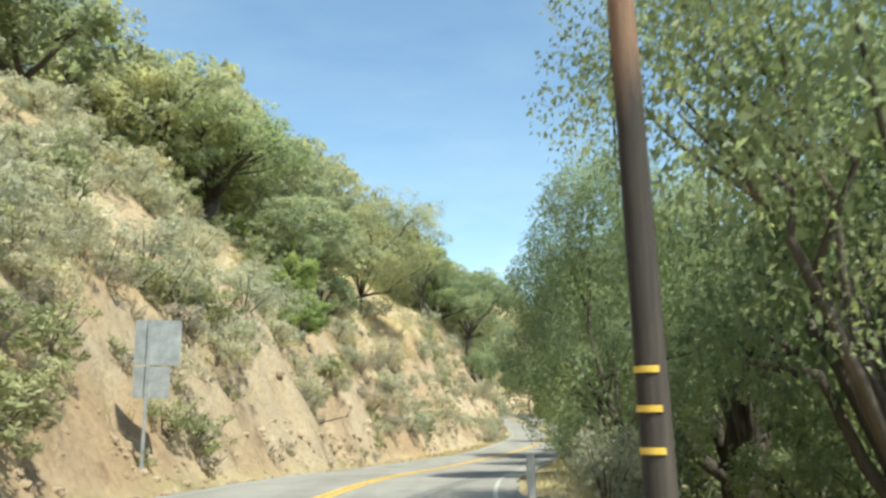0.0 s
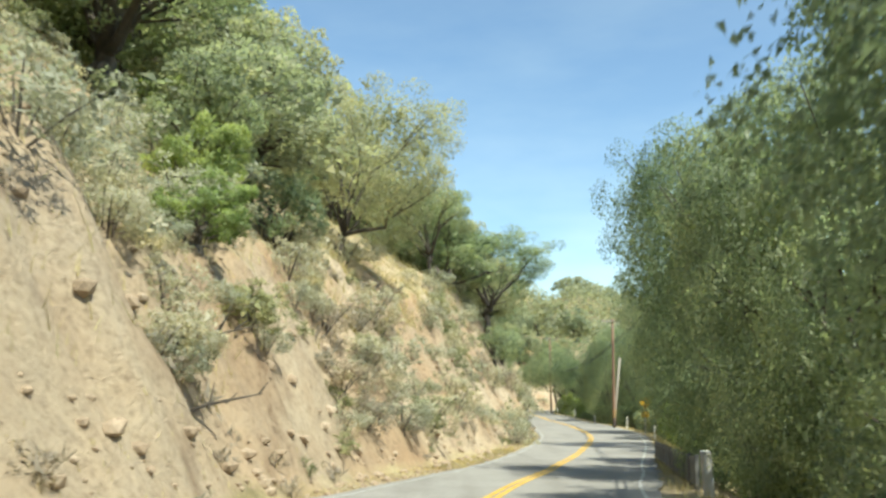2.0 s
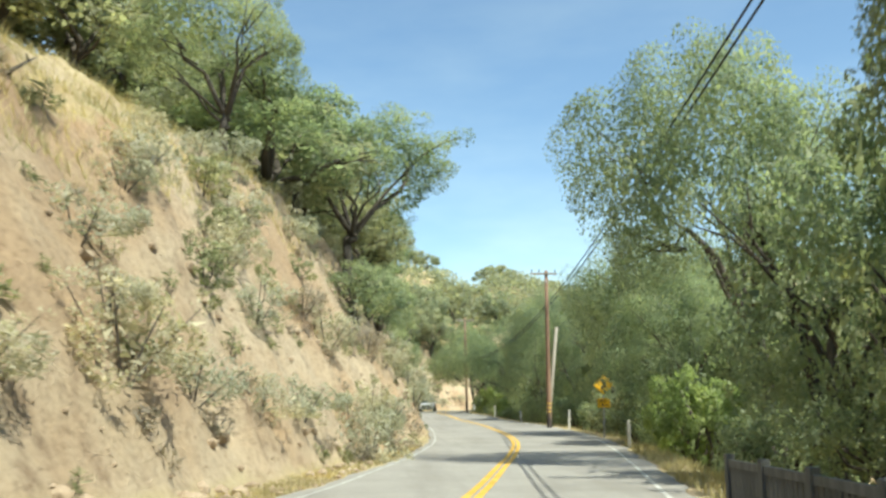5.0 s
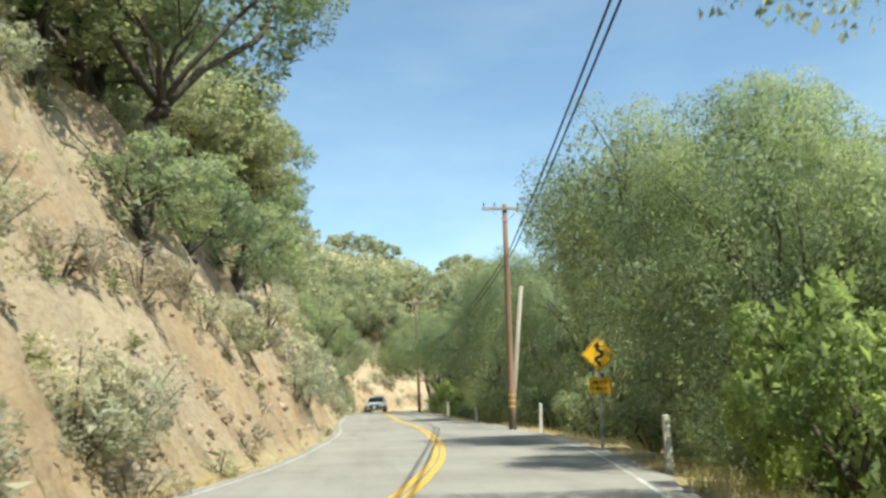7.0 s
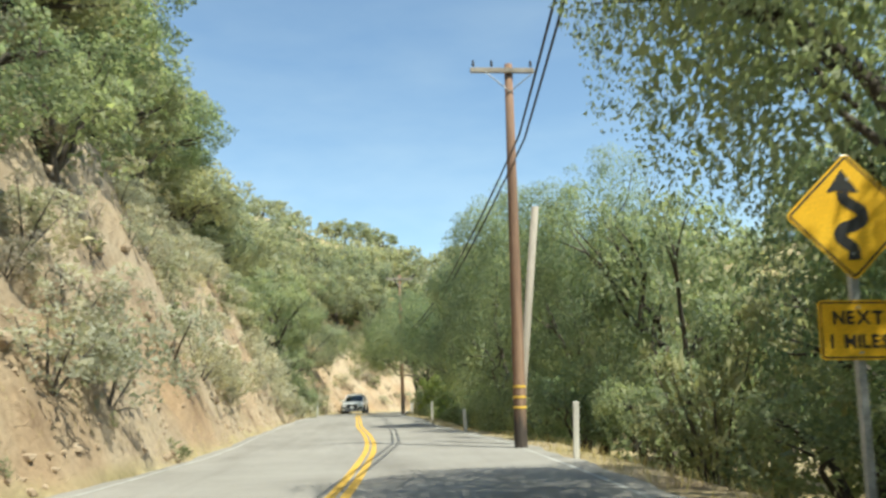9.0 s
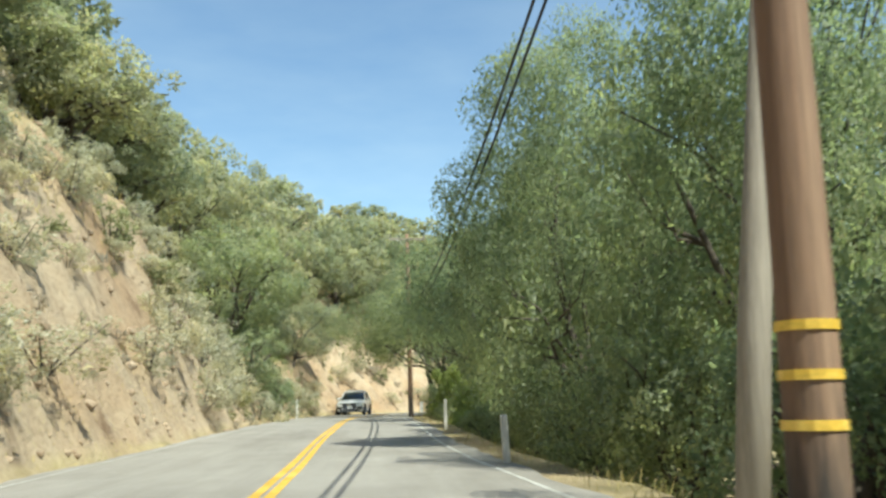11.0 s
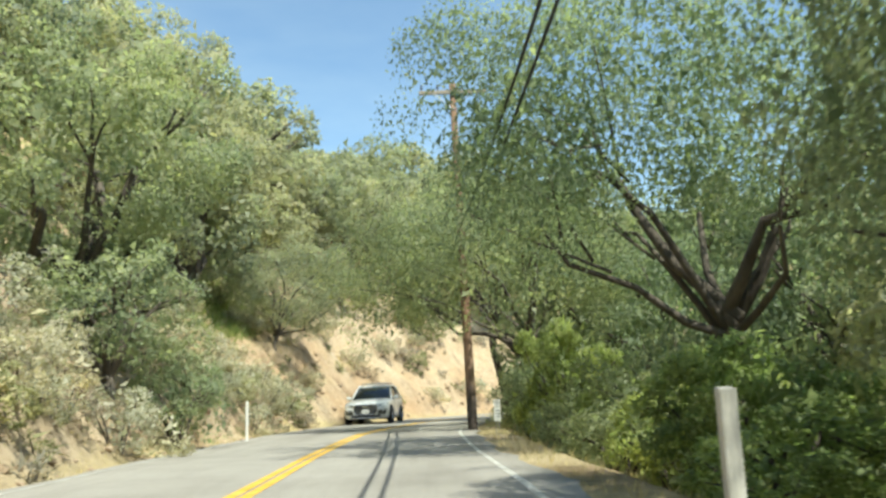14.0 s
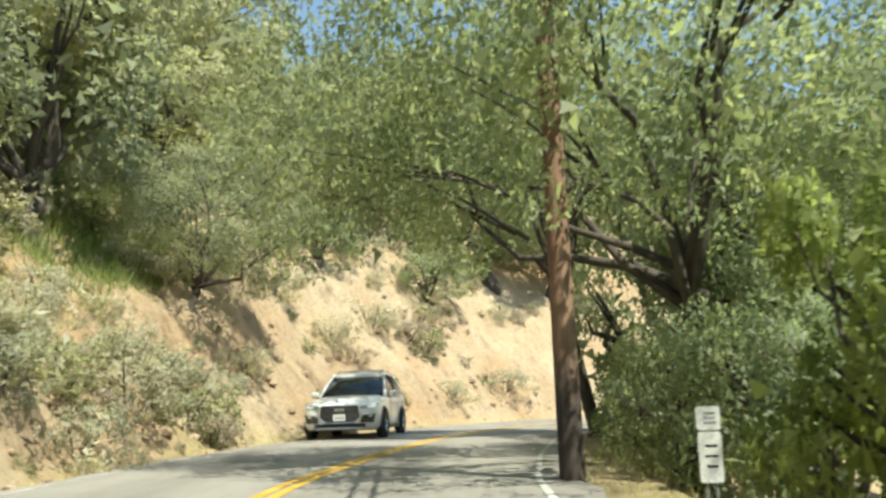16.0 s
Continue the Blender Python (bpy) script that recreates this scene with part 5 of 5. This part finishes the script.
def sign_back():
    at = spot(-5.75, 23.7)
    sign = empty("road_sign", Matrix.Translation(at) @ pose(0, 0, 0, 0, 1.5, 8))
    top = 4.2 * U - at.z
    bm = bmesh.new()
    box(bm, (0.06, 0.06, top + 0.6), (0, -0.035, (top - 0.6) / 2), 0.004)
    part("post", bm, STEEL, sign, "grey steel post")
    for name, w, h, z, x in (("sign_plate", 0.86, 0.86, top - 0.43, 0.16), ("lower_plate", 0.68, 0.60, top - 1.19, 0.08)):
        p = part(name, plate(w, h, 0.005, 0.04), STEEL, sign, "bare grey back of a sign plate")
        p.location = (x, 0, z)
        for dz in (h * 0.3, -h * 0.3):
            bm = bmesh.new()
            tube(bm, (-x, -0.066, dz), (-x, -0.078, dz), 0.014, 0.012, 8)
            part("bolt", bm, STEEL, p)
    return tagged(sign, "road sign seen from its plain grey back on a steel post", "road sign")


sign_back()


def utility_marker():
    at = spot(17.35, 182.0)
    ob = empty("utility_marker", Matrix.Translation(at) @ pose(0, 0, 0, 0, 0, -6))
    top = 1.3 * U - at.z
    for x in (-0.035, 0.035):
        bm = bmesh.new()
        tube(bm, (x, 0.02, -0.3), (x, 0.02, top - 0.1), 0.011, 0.011, 8)
        part("leg", bm, STEEL, ob)
    for name, w, h, z in (("upper_plate", 0.17, 0.17, top - 0.09), ("lower_plate", 0.165, 0.36, top - 0.365)):
        p = part(name, plate(w, h, 0.012, 0.02), SIGN_WHITE, ob, "white plastic plate")
        p.location = (0, 0, z)
        rr = random.Random(int(z * 100))
        for k in range(3):
            bm = bmesh.new()
            box(bm, (w * rr.uniform(0.35, 0.6), 0.002, 0.016), (w * 0.05, -0.0075, h * (0.22 - 0.2 * k)))
            part("text_bar", bm, SIGN_BLACK if name == "lower_plate" else STEEL, p)
    return tagged(ob, "small white utility marker on twin thin steel legs", "marker sign")


utility_marker()


# ---- the white car in the oncoming lane ----
def car_paint():
    m, t, b = material("white_paint", 0.28)
    t.links.new(ramp(t, noise_tex(t, 1.5, 3), [(0.3, (0.72, 0.725, 0.72)), (0.7, (0.78, 0.785, 0.78))]), b.inputs["Base Color"])
    b.inputs["Coat Weight"].default_value = 0.6
    b.inputs["Coat Roughness"].default_value = 0.06
    return m


PAINT = car_paint()
CAR_GLASS, _t, _b = material("tinted_car_glass", 0.04)
_b.inputs["Base Color"].default_value = (0.012, 0.016, 0.018, 1)
_b.inputs["Specular IOR Level"].default_value = 0.7
CAR_TRIM = two_scale("black_trim", (0.012, 0.012, 0.013), (0.02, 0.02, 0.021), (0.03, 0.03, 0.032), 5, 60, 0.55, 0.1, 0.001)
CHROME = two_scale("brushed_chrome", (0.52, 0.53, 0.54), (0.60, 0.61, 0.62), (0.68, 0.69, 0.70), 4, 40, 0.22, 0.05, 0.001, metallic=1.0)
TYRE = two_scale("tyre_rubber", (0.014, 0.014, 0.014), (0.022, 0.022, 0.022), (0.035, 0.034, 0.033), 6, 50, 0.9, 0.3, 0.003)
LAMP = two_scale("headlamp_lens", (0.45, 0.47, 0.48), (0.58, 0.60, 0.61), (0.70, 0.72, 0.73), 9, 40, 0.12, 0.05, 0.001, metallic=0.5)


def loft(sections, closed_ends=True):
    """Skin through sections (lists of points, right side up and over to the left side)."""
    bm = bmesh.new()
    rows = [[bm.verts.new(p) for p in s] for s in sections]
    for a, b in zip(rows, rows[1:]):
        for i in range(len(a) - 1):
            bm.faces.new((a[i], a[i + 1], b[i + 1], b[i]))
        bm.faces.new((a[-1], a[0], b[0], b[-1]))
    if closed_ends:
        bm.faces.new(rows[0][::-1])
        bm.faces.new(rows[-1])
    bmesh.ops.recalc_face_normals(bm, faces=bm.faces)
    return bm


def body_section(x, w, zb, zs, zt, tuck=0.10):
    """A body slice at length x: sill, flank, shoulder, bonnet."""
    right = [(w - tuck, zb), (w - 0.02, zb + 0.10), (w, zb + (zs - zb) * 0.55), (w - 0.015, zs - 0.04), (w - 0.06, zs + 0.015), (w * 0.72, zt - 0.012), (w * 0.36, zt)]
    pts = [(y, z) for y, z in right] + [(0, zt + 0.006)] + [(-y, z) for y, z in right[::-1]]
    return [Vector((y, x, z)) for y, z in pts]


def quad_patch(points, thick=0.006):
    bm = bmesh.new()
    f = bm.faces.new([bm.verts.new(p) for p in points])
    bmesh.ops.recalc_face_normals(bm, faces=bm.faces)
    out = bmesh.ops.solidify(bm, geom=[f], thickness=thick)
    return bm


def white_car(x, y, turn):
    at = spot(x, y)
    at.z = float(np.interp(y, LEVEL_Y, LEVEL_Z)) * U
    car = empty("car", Matrix.Translation(at) @ pose(0, 0, 0, 0, 0, turn))
    # shell: length along y, nose at y = 0 facing -y
    st = [(0.00, 0.74, 0.40, 0.72, 0.79), (0.05, 0.86, 0.30, 0.78, 0.86), (0.16, 0.94, 0.25, 0.84, 0.93), (0.45, 0.965, 0.23, 0.91, 1.00), (0.9, 0.98, 0.23, 0.96, 1.05), (1.4, 0.985, 0.23, 1.00, 1.09),
          (1.85, 0.985, 0.23, 1.03, 1.12), (2.6, 0.985, 0.23, 1.05, 1.12), (3.6, 0.985, 0.23, 1.07, 1.13), (4.4, 0.975, 0.25, 1.08, 1.14), (4.8, 0.95, 0.32, 1.06, 1.12), (5.0, 0.90, 0.42, 1.00, 1.06), (5.05, 0.82, 0.52, 0.94, 1.00)]
    part("body", loft([body_section(*s) for s in st]), PAINT, car, "glossy white painted body", smooth=True)
    # cabin glass and roof
    def cab(yy, w0, z0, w1, z1):
        return [Vector(p) for p in ((w0, yy, z0), (w0 - (w0 - w1) * 0.55, yy, z0 + (z1 - z0) * 0.6), (w1, yy, z1), (w1 * 0.5, yy, z1 + 0.02), (-w1 * 0.5, yy, z1 + 0.02), (-w1, yy, z1), (-w0 + (w0 - w1) * 0.55, yy, z0 + (z1 - z0) * 0.6), (-w0, yy, z0))]
    part("cabin_glass", loft([cab(1.62, 0.86, 1.06, 0.84, 1.085), cab(2.05, 0.90, 1.06, 0.75, 1.38), cab(2.52, 0.92, 1.06, 0.68, 1.645), cab(3.3, 0.92, 1.06, 0.68, 1.685), cab(4.15, 0.92, 1.06, 0.66, 1.65), cab(4.72, 0.88, 1.06, 0.62, 1.36), cab(4.92, 0.84, 1.06, 0.60, 1.10)]), CAR_GLASS, car, "dark tinted windscreen and windows", smooth=True)
    def roof_row(yy, w, z):
        return [Vector(p) for p in ((w, yy, z - 0.02), (w * 0.93, yy, z + 0.022), (w * 0.5, yy, z + 0.042), (-w * 0.5, yy, z + 0.042), (-w * 0.93, yy, z + 0.022), (-w, yy, z - 0.02))]
    part("roof", loft([roof_row(2.44, 0.70, 1.625), roof_row(2.60, 0.71, 1.665), roof_row(3.3, 0.71, 1.70), roof_row(4.2, 0.69, 1.665), roof_row(4.55, 0.67, 1.60)]), PAINT, car, "white roof panel", smooth=True)
    for sx in (-1, 1):
        for name, pts in (("front_pillar", [(0.89, 1.60, 1.06), (0.80, 2.05, 1.38), (0.70, 2.52, 1.66)]), ("rear_pillar", [(0.90, 4.80, 1.10), (0.76, 4.55, 1.45), (0.68, 4.25, 1.66)]), ("window_rail", [(0.70, 2.5, 1.66), (0.705, 3.3, 1.695), (0.68, 4.25, 1.66)])):
            bm = bmesh.new()
            pipe(bm, [(sx * a, b, c) for a, b, c in pts], [0.042, 0.040, 0.038], 8)
            part(name, bm, PAINT, car, smooth=True)
        bm = bmesh.new()
        pipe(bm, [(sx * 0.925, 3.30, 1.06), (sx * 0.80, 3.33, 1.42), (sx * 0.695, 3.36, 1.68)], [0.03] * 3, 6)
        part("door_pillar", bm, CAR_TRIM, car)
        bm = bmesh.new()
        pipe(bm, [(sx * 0.60, 2.62, 1.70), (sx * 0.62, 2.75, 1.775), (sx * 0.62, 3.4, 1.79), (sx * 0.60, 4.2, 1.755), (sx * 0.59, 4.35, 1.69)], [0.018] * 5, 7)
        part("roof_rail", bm, CHROME, car, "bright roof rail", smooth=True)
        # mirror
        bm = bmesh.new()
        box(bm, (0.22, 0.13, 0.16), (sx * 1.07, 1.86, 1.14), 0.045)
        mirror = part("wing_mirror", bm, PAINT, car, smooth=True)
        bm = bmesh.new()
        box(bm, (0.12, 0.06, 0.04), (sx * 0.95, 1.86, 1.06), 0.01)
        part("mirror_foot", bm, CAR_TRIM, mirror)
        # lamps and lower intakes, wrapped round the nose
        bm = bmesh.new()
        bm.faces.new([bm.verts.new(p) for p in ((sx * 0.50, 0.055, 0.735), (sx * 0.78, 0.115, 0.745), (sx * 0.925, 0.30, 0.79), (sx * 0.925, 0.34, 0.885), (sx * 0.74, 0.17, 0.865), (sx * 0.50, 0.085, 0.82))])
        bmesh.ops.solidify(bm, geom=bm.faces[:], thickness=0.10)
        bmesh.ops.translate(bm, verts=bm.verts, vec=(sx * 0.012, -0.085, 0.0))
        bmesh.ops.recalc_face_normals(bm, faces=bm.faces)
        lamp = part("headlight", bm, LAMP, car, "clear headlamp")
        bm = bmesh.new()
        pipe(bm, [(sx * 0.52, -0.034, 0.742), (sx * 0.79, 0.024, 0.752), (sx * 0.935, 0.21, 0.80)], [0.010] * 3, 5)
        part("light_strip", bm, CHROME, lamp)
        bm = bmesh.new()
        bm.faces.new([bm.verts.new(p) for p in ((sx * 0.52, 0.02, 0.41), (sx * 0.86, 0.12, 0.40), (sx * 0.90, 0.16, 0.62), (sx * 0.58, 0.03, 0.58))])
        bmesh.ops.solidify(bm, geom=bm.faces[:], thickness=0.12)
        bmesh.ops.translate(bm, verts=bm.verts, vec=(0, -0.095, 0))
        bmesh.ops.recalc_face_normals(bm, faces=bm.faces)
        intake = part("air_intake", bm, CAR_TRIM, car)
        for z in (0.47, 0.53):
            bm = bmesh.new()
            tube(bm, (sx * 0.55, -0.085, z), (sx * 0.87, 0.03, z + 0.01), 0.010, 0.010, 5)
            part("intake_slat", bm, CHROME, intake)
        # door seams and handles
        for yy in (1.95, 3.28, 4.3):
            bm = bmesh.new()
            box(bm, (0.006, 0.010, 0.62), (sx * 0.984, yy, 0.70))
            part("door_seam", bm, CAR_TRIM, car)
        for yy in (2.95, 4.0):
            bm = bmesh.new()
            box(bm, (0.035, 0.20, 0.03), (sx * 0.985, yy, 0.90), 0.01)
            part("door_handle", bm, PAINT, car)
        bm = bmesh.new()
        box(bm, (0.03, 2.1, 0.10), (sx * 0.965, 2.55, 0.28), 0.01)
        part("sill_trim", bm, CAR_TRIM, car)
        # wheels
        for yy in (0.93, 3.93):
            bm = bmesh.new()
            ring = [(0.47, 0.0), (0.47, 0.02)]
            n = 28
            inner = [bm.verts.new((sx * 0.992, yy + 0.435 * math.cos(k * math.tau / n), 0.385 + 0.435 * math.sin(k * math.tau / n))) for k in range(n)]
            outer = [bm.verts.new((sx * 0.90, yy + 0.43 * math.cos(k * math.tau / n), 0.385 + 0.43 * math.sin(k * math.tau / n))) for k in range(n)]
            bm.faces.new(inner)
            for k in range(n):
                bm.faces.new((inner[k], inner[(k + 1) % n], outer[(k + 1) % n], outer[k]))
            bmesh.ops.recalc_face_normals(bm, faces=bm.faces)
            part("wheel_arch", bm, CAR_TRIM, car)
            wheel = empty("wheel", pose(sx * 0.90, yy, 0.385))
            wheel.parent = car
            bm = bmesh.new()
            prof = [(0.26, 0.10), (0.33, 0.125), (0.375, 0.10), (0.385, 0.0), (0.375, -0.10), (0.33, -0.125), (0.26, -0.10)]
            rings = [[bm.verts.new((sx * (0.03 + px), r * math.cos(k * math.tau / n), r * math.sin(k * math.tau / n))) for k in range(n)] for r, px in prof]
            for a, b2 in zip(rings, rings[1:]):
                for k in range(n):
                    bm.faces.new((a[k], a[(k + 1) % n], b2[(k + 1) % n], b2[k]))
            bmesh.ops.recalc_face_normals(bm, faces=bm.faces)
            part("tyre", bm, TYRE, wheel, smooth=True)
            bm = bmesh.new()
            tube(bm, (sx * 0.05, 0, 0), (sx * 0.10, 0, 0), 0.265, 0.262, 28)
            part("rim_dish", bm, CAR_TRIM, wheel)
            for k in range(5):
                a = math.tau * k / 5 + 0.3
                for da in (-0.12, 0.12):
                    bm = bmesh.new()
                    tube(bm, (sx * 0.125, 0.05 * math.cos(a), 0.05 * math.sin(a)), (sx * 0.125, 0.255 * math.cos(a + da), 0.255 * math.sin(a + da)), 0.026, 0.018, 5)
                    part("spoke", bm, CHROME, wheel)
    # grille
    bm = bmesh.new()
    bm.faces.new([bm.verts.new((px, -0.012, pz)) for px, pz in ((-0.38, 0.41), (0.38, 0.41), (0.51, 0.55), (0.47, 0.83), (-0.47, 0.83), (-0.51, 0.55))])
    bmesh.ops.solidify(bm, geom=bm.faces[:], thickness=0.03)
    bmesh.ops.recalc_face_normals(bm, faces=bm.faces)
    grille = part("grille", bm, CAR_TRIM, car, "black slatted grille with bright surround")
    for k in range(6):
        z = 0.455 + k * 0.06
        bm = bmesh.new()
        half = 0.40 + (0.05 if 1 <= k <= 3 else 0.02)
        box(bm, (half * 2, 0.022, 0.014), (0, -0.035, z), 0.003)
        part("slat", bm, CHROME, grille)
    bm = bmesh.new()
    edge = [(-0.38, 0.41), (0.38, 0.41), (0.51, 0.55), (0.47, 0.83), (-0.47, 0.83), (-0.51, 0.55), (-0.38, 0.41)]
    for a, b2 in zip(edge, edge[1:]):
        tube(bm, (a[0], -0.035, a[1]), (b2[0], -0.035, b2[1]), 0.014, 0.014, 6)
    part("grille_surround", bm, CHROME, grille)
    bm = bmesh.new()
    box(bm, (0.26, 0.02, 0.075), (0, -0.055, 0.735), 0.008)
    part("badge", bm, CHROME, grille, "plain bright badge")
    for yy in (2.95, 3.85):
        bm = bmesh.new()
        box(bm, (1.24, 0.07, 0.035), (0, yy, 1.80), 0.012)
        part("roof_crossbar", bm, CHROME, car, "bright roof crossbar")
    plate_ob = part("number_plate", plate(0.31, 0.155, 0.008, 0.012), SIGN_WHITE, car, "white number plate")
    plate_ob.location = (0, -0.06, 0.535)
    bm = bmesh.new()
    box(bm, (0.22, 0.002, 0.05), (0, -0.0055, -0.01))
    part("plate_bar", bm, STEEL, plate_ob)
    bm = bmesh.new()
    box(bm, (1.30, 0.05, 0.10), (0, 0.02, 0.345), 0.02)
    part("lower_grille", bm, CAR_TRIM, car)
    bm = bmesh.new()
    box(bm, (1.36, 0.05, 0.045), (0, 0.0, 0.265), 0.015)
    part("skid_strip", bm, CHROME, car, "silver skid strip under the bumper")
    bm = bmesh.new()
    for px in (-0.45, 0.25):
        tube(bm, (px - 0.25, 1.72, 1.135), (px + 0.35, 1.80, 1.15), 0.010, 0.008, 5)
    part("wiper", bm, CAR_TRIM, car)
    bm = bmesh.new()
    box(bm, (1.5, 3.6, 0.12), (0, 2.45, 0.26))
    part("underbody", bm, CAR_TRIM, car)
    return tagged(car, "white sport utility car facing along the oncoming lane", "car")


white_car(11.75, 203.0, -6.0)


# ---- ground litter ----
def dry_grass():
    r = np.random.RandomState(8)
    n = 64000
    st = np.where(r.rand(n) < 0.4, r.uniform(57, 98, n), r.uniform(10, 235, n))
    cr = np.array([crest(s) for s in st])
    edge = np.interp(st, LEFT_Y, LEFT_W) + 0.4
    kind = r.rand(n)
    off = np.where(kind < 0.30, -(edge + r.rand(n) * 1.4), np.where(kind < 0.84, -(cr - 1.5 + r.rand(n) ** 1.4 * 12), np.interp(st, RIGHT_Y, RIGHT_W) + 0.7 + r.rand(n) * 1.8))
    k = np.clip(np.searchsorted(MID[:, 1], st), 0, len(MID) - 1)
    x, y = MID[k, 0] + RGT[k, 0] * off, MID[k, 1] + RGT[k, 1] * off
    z = ground_height(x, y)
    base = np.stack([x, y, z], axis=1) * U
    a = r.uniform(0, math.tau, n)
    high = np.where(kind < 0.30, 0.10, np.where(kind < 0.84, 0.34, np.where(st > 135, 0.12, 0.20))) * r.uniform(0.5, 1.3, n)
    side = np.stack([np.cos(a), np.sin(a), np.zeros(n)], axis=1) * (0.004 + 0.016 * high)[:, None]
    lean = np.stack([r.normal(size=n) * 0.35, r.normal(size=n) * 0.35, np.ones(n)], axis=1) * high[:, None]
    v = np.stack([base - side, base + side, base + lean + side * 0.15, base + lean - side * 0.15], axis=1).reshape(-1, 3)
    f = np.arange(n)[:, None] * 4 + np.array([[0, 1, 2, 3]])
    return new("dry_grass", raw_mesh("dry_grass", v, f, [GRASS_DRY]))


tagged(dry_grass(), "sparse dry straw-coloured grass on the verge and slopes", "grass", kind="stuff")


def green_grass():
    """Fresh grass on the small shelf above the cut at the last bend."""
    r = np.random.RandomState(18)
    n = 9000
    x, y = r.normal(3.6, 1.7, n), r.normal(203.5, 3.4, n)
    off, st = road_frame(x, y)
    keep = -off > np.array([crest(v) for v in st]) + 0.3
    x, y = x[keep], y[keep]
    n = len(x)
    base = np.stack([x, y, ground_height(x, y)], axis=1) * U
    a = r.uniform(0, math.tau, n)
    high = 0.42 * r.uniform(0.5, 1.3, n)
    side = np.stack([np.cos(a), np.sin(a), np.zeros(n)], axis=1) * 0.016
    lean = np.stack([r.normal(size=n) * 0.4, r.normal(size=n) * 0.4, np.ones(n)], axis=1) * high[:, None]
    v = np.stack([base - side, base + side, base + lean + side * 0.15, base + lean - side * 0.15], axis=1).reshape(-1, 3)
    return new("green_grass", raw_mesh("green_grass", v, np.arange(n)[:, None] * 4 + np.array([[0, 1, 2, 3]]), [LEAF_BRIGHT]))


tagged(green_grass(), "fresh yellow-green grass on the slope above the cut", "grass", kind="stuff")


def rubble():
    r = random.Random(14)
    bm = bmesh.new()
    verts, faces = [], []
    ico = bmesh.new()
    bmesh.ops.create_icosphere(ico, subdivisions=1, radius=1.0)
    base = [v.co.copy() for v in ico.verts]
    tri = [[v.index for v in f.verts] for f in ico.faces]
    ico.free()
    bm.free()
    for _ in range(3400):
        st = r.uniform(14, 228)
        left = float(np.interp(st, LEFT_Y, LEFT_W))
        off = left + 0.5 + r.random() ** 1.6 * (6.5 if r.random() < 0.6 else 1.8)
        x, y = beside(st, -off)
        p = spot(x, y)
        s = 0.03 + 0.16 * r.random() ** 3
        if off < left + 1.2:
            s *= 0.6
        k = len(verts)
        for v in base:
            verts.append((p.x + v.x * s * r.uniform(0.7, 1.3), p.y + v.y * s * r.uniform(0.7, 1.3), p.z + s * 0.2 + v.z * s * r.uniform(0.5, 0.9)))
        faces.extend([[i + k for i in t] for t in tri])
    return new("rubble", raw_mesh("rubble", verts, faces, [ROCK]))


tagged(rubble(), "fallen tan stones at the foot of the cut", "stones", kind="stuff")


def dead_branch(x, y, length, turn, rise, seed, label, thick=0.05, z=0.05):
    r = random.Random(seed)
    at = spot(x, y)
    ob = empty("dead_branch", Matrix.Translation(at + Vector((0, 0, z))) @ pose(0, 0, 0, 0, -rise, turn))
    bm = bmesh.new()
    pts = [Vector((length * u - length / 2, r.uniform(-0.08, 0.08), r.uniform(-0.06, 0.06))) for u in (0, 0.3, 0.6, 1.0)]
    pipe(bm, pts, [thick, thick * 0.85, thick * 0.6, thick * 0.2], 7)
    part("stem", bm, BARK, ob, smooth=True)
    for k in range(4):
        p = pts[1].lerp(pts[3], r.random())
        bm = bmesh.new()
        pipe(bm, [p, p + Vector((r.uniform(0.1, 0.4), r.uniform(-0.3, 0.3), r.uniform(0.1, 0.5))) * length * 0.35], [thick * 0.4, 0.008], 5)
        part("twig", bm, BARK, ob)
    return tagged(ob, label, "branch", "dead branches on the bank")


dead_branch(-2.5, 75.4, 1.0, 35, 35, 1, "short dark dead log lying on the grassy slope", 0.06, 0.2)
dead_branch(-4.2, 41.5, 2.2, 10, 15, 2, "pale fallen branch caught on the eroded cut", 0.05, 0.15)
dead_branch(-4.9, 43.0, 2.6, -15, 5, 3, "pale fallen branch caught on the eroded cut", 0.05, 0.15)
dead_branch(6.6, 117.5, 2.0, -50, -45, 4, "dry bare branch hanging down the cut", 0.03, 0.1)
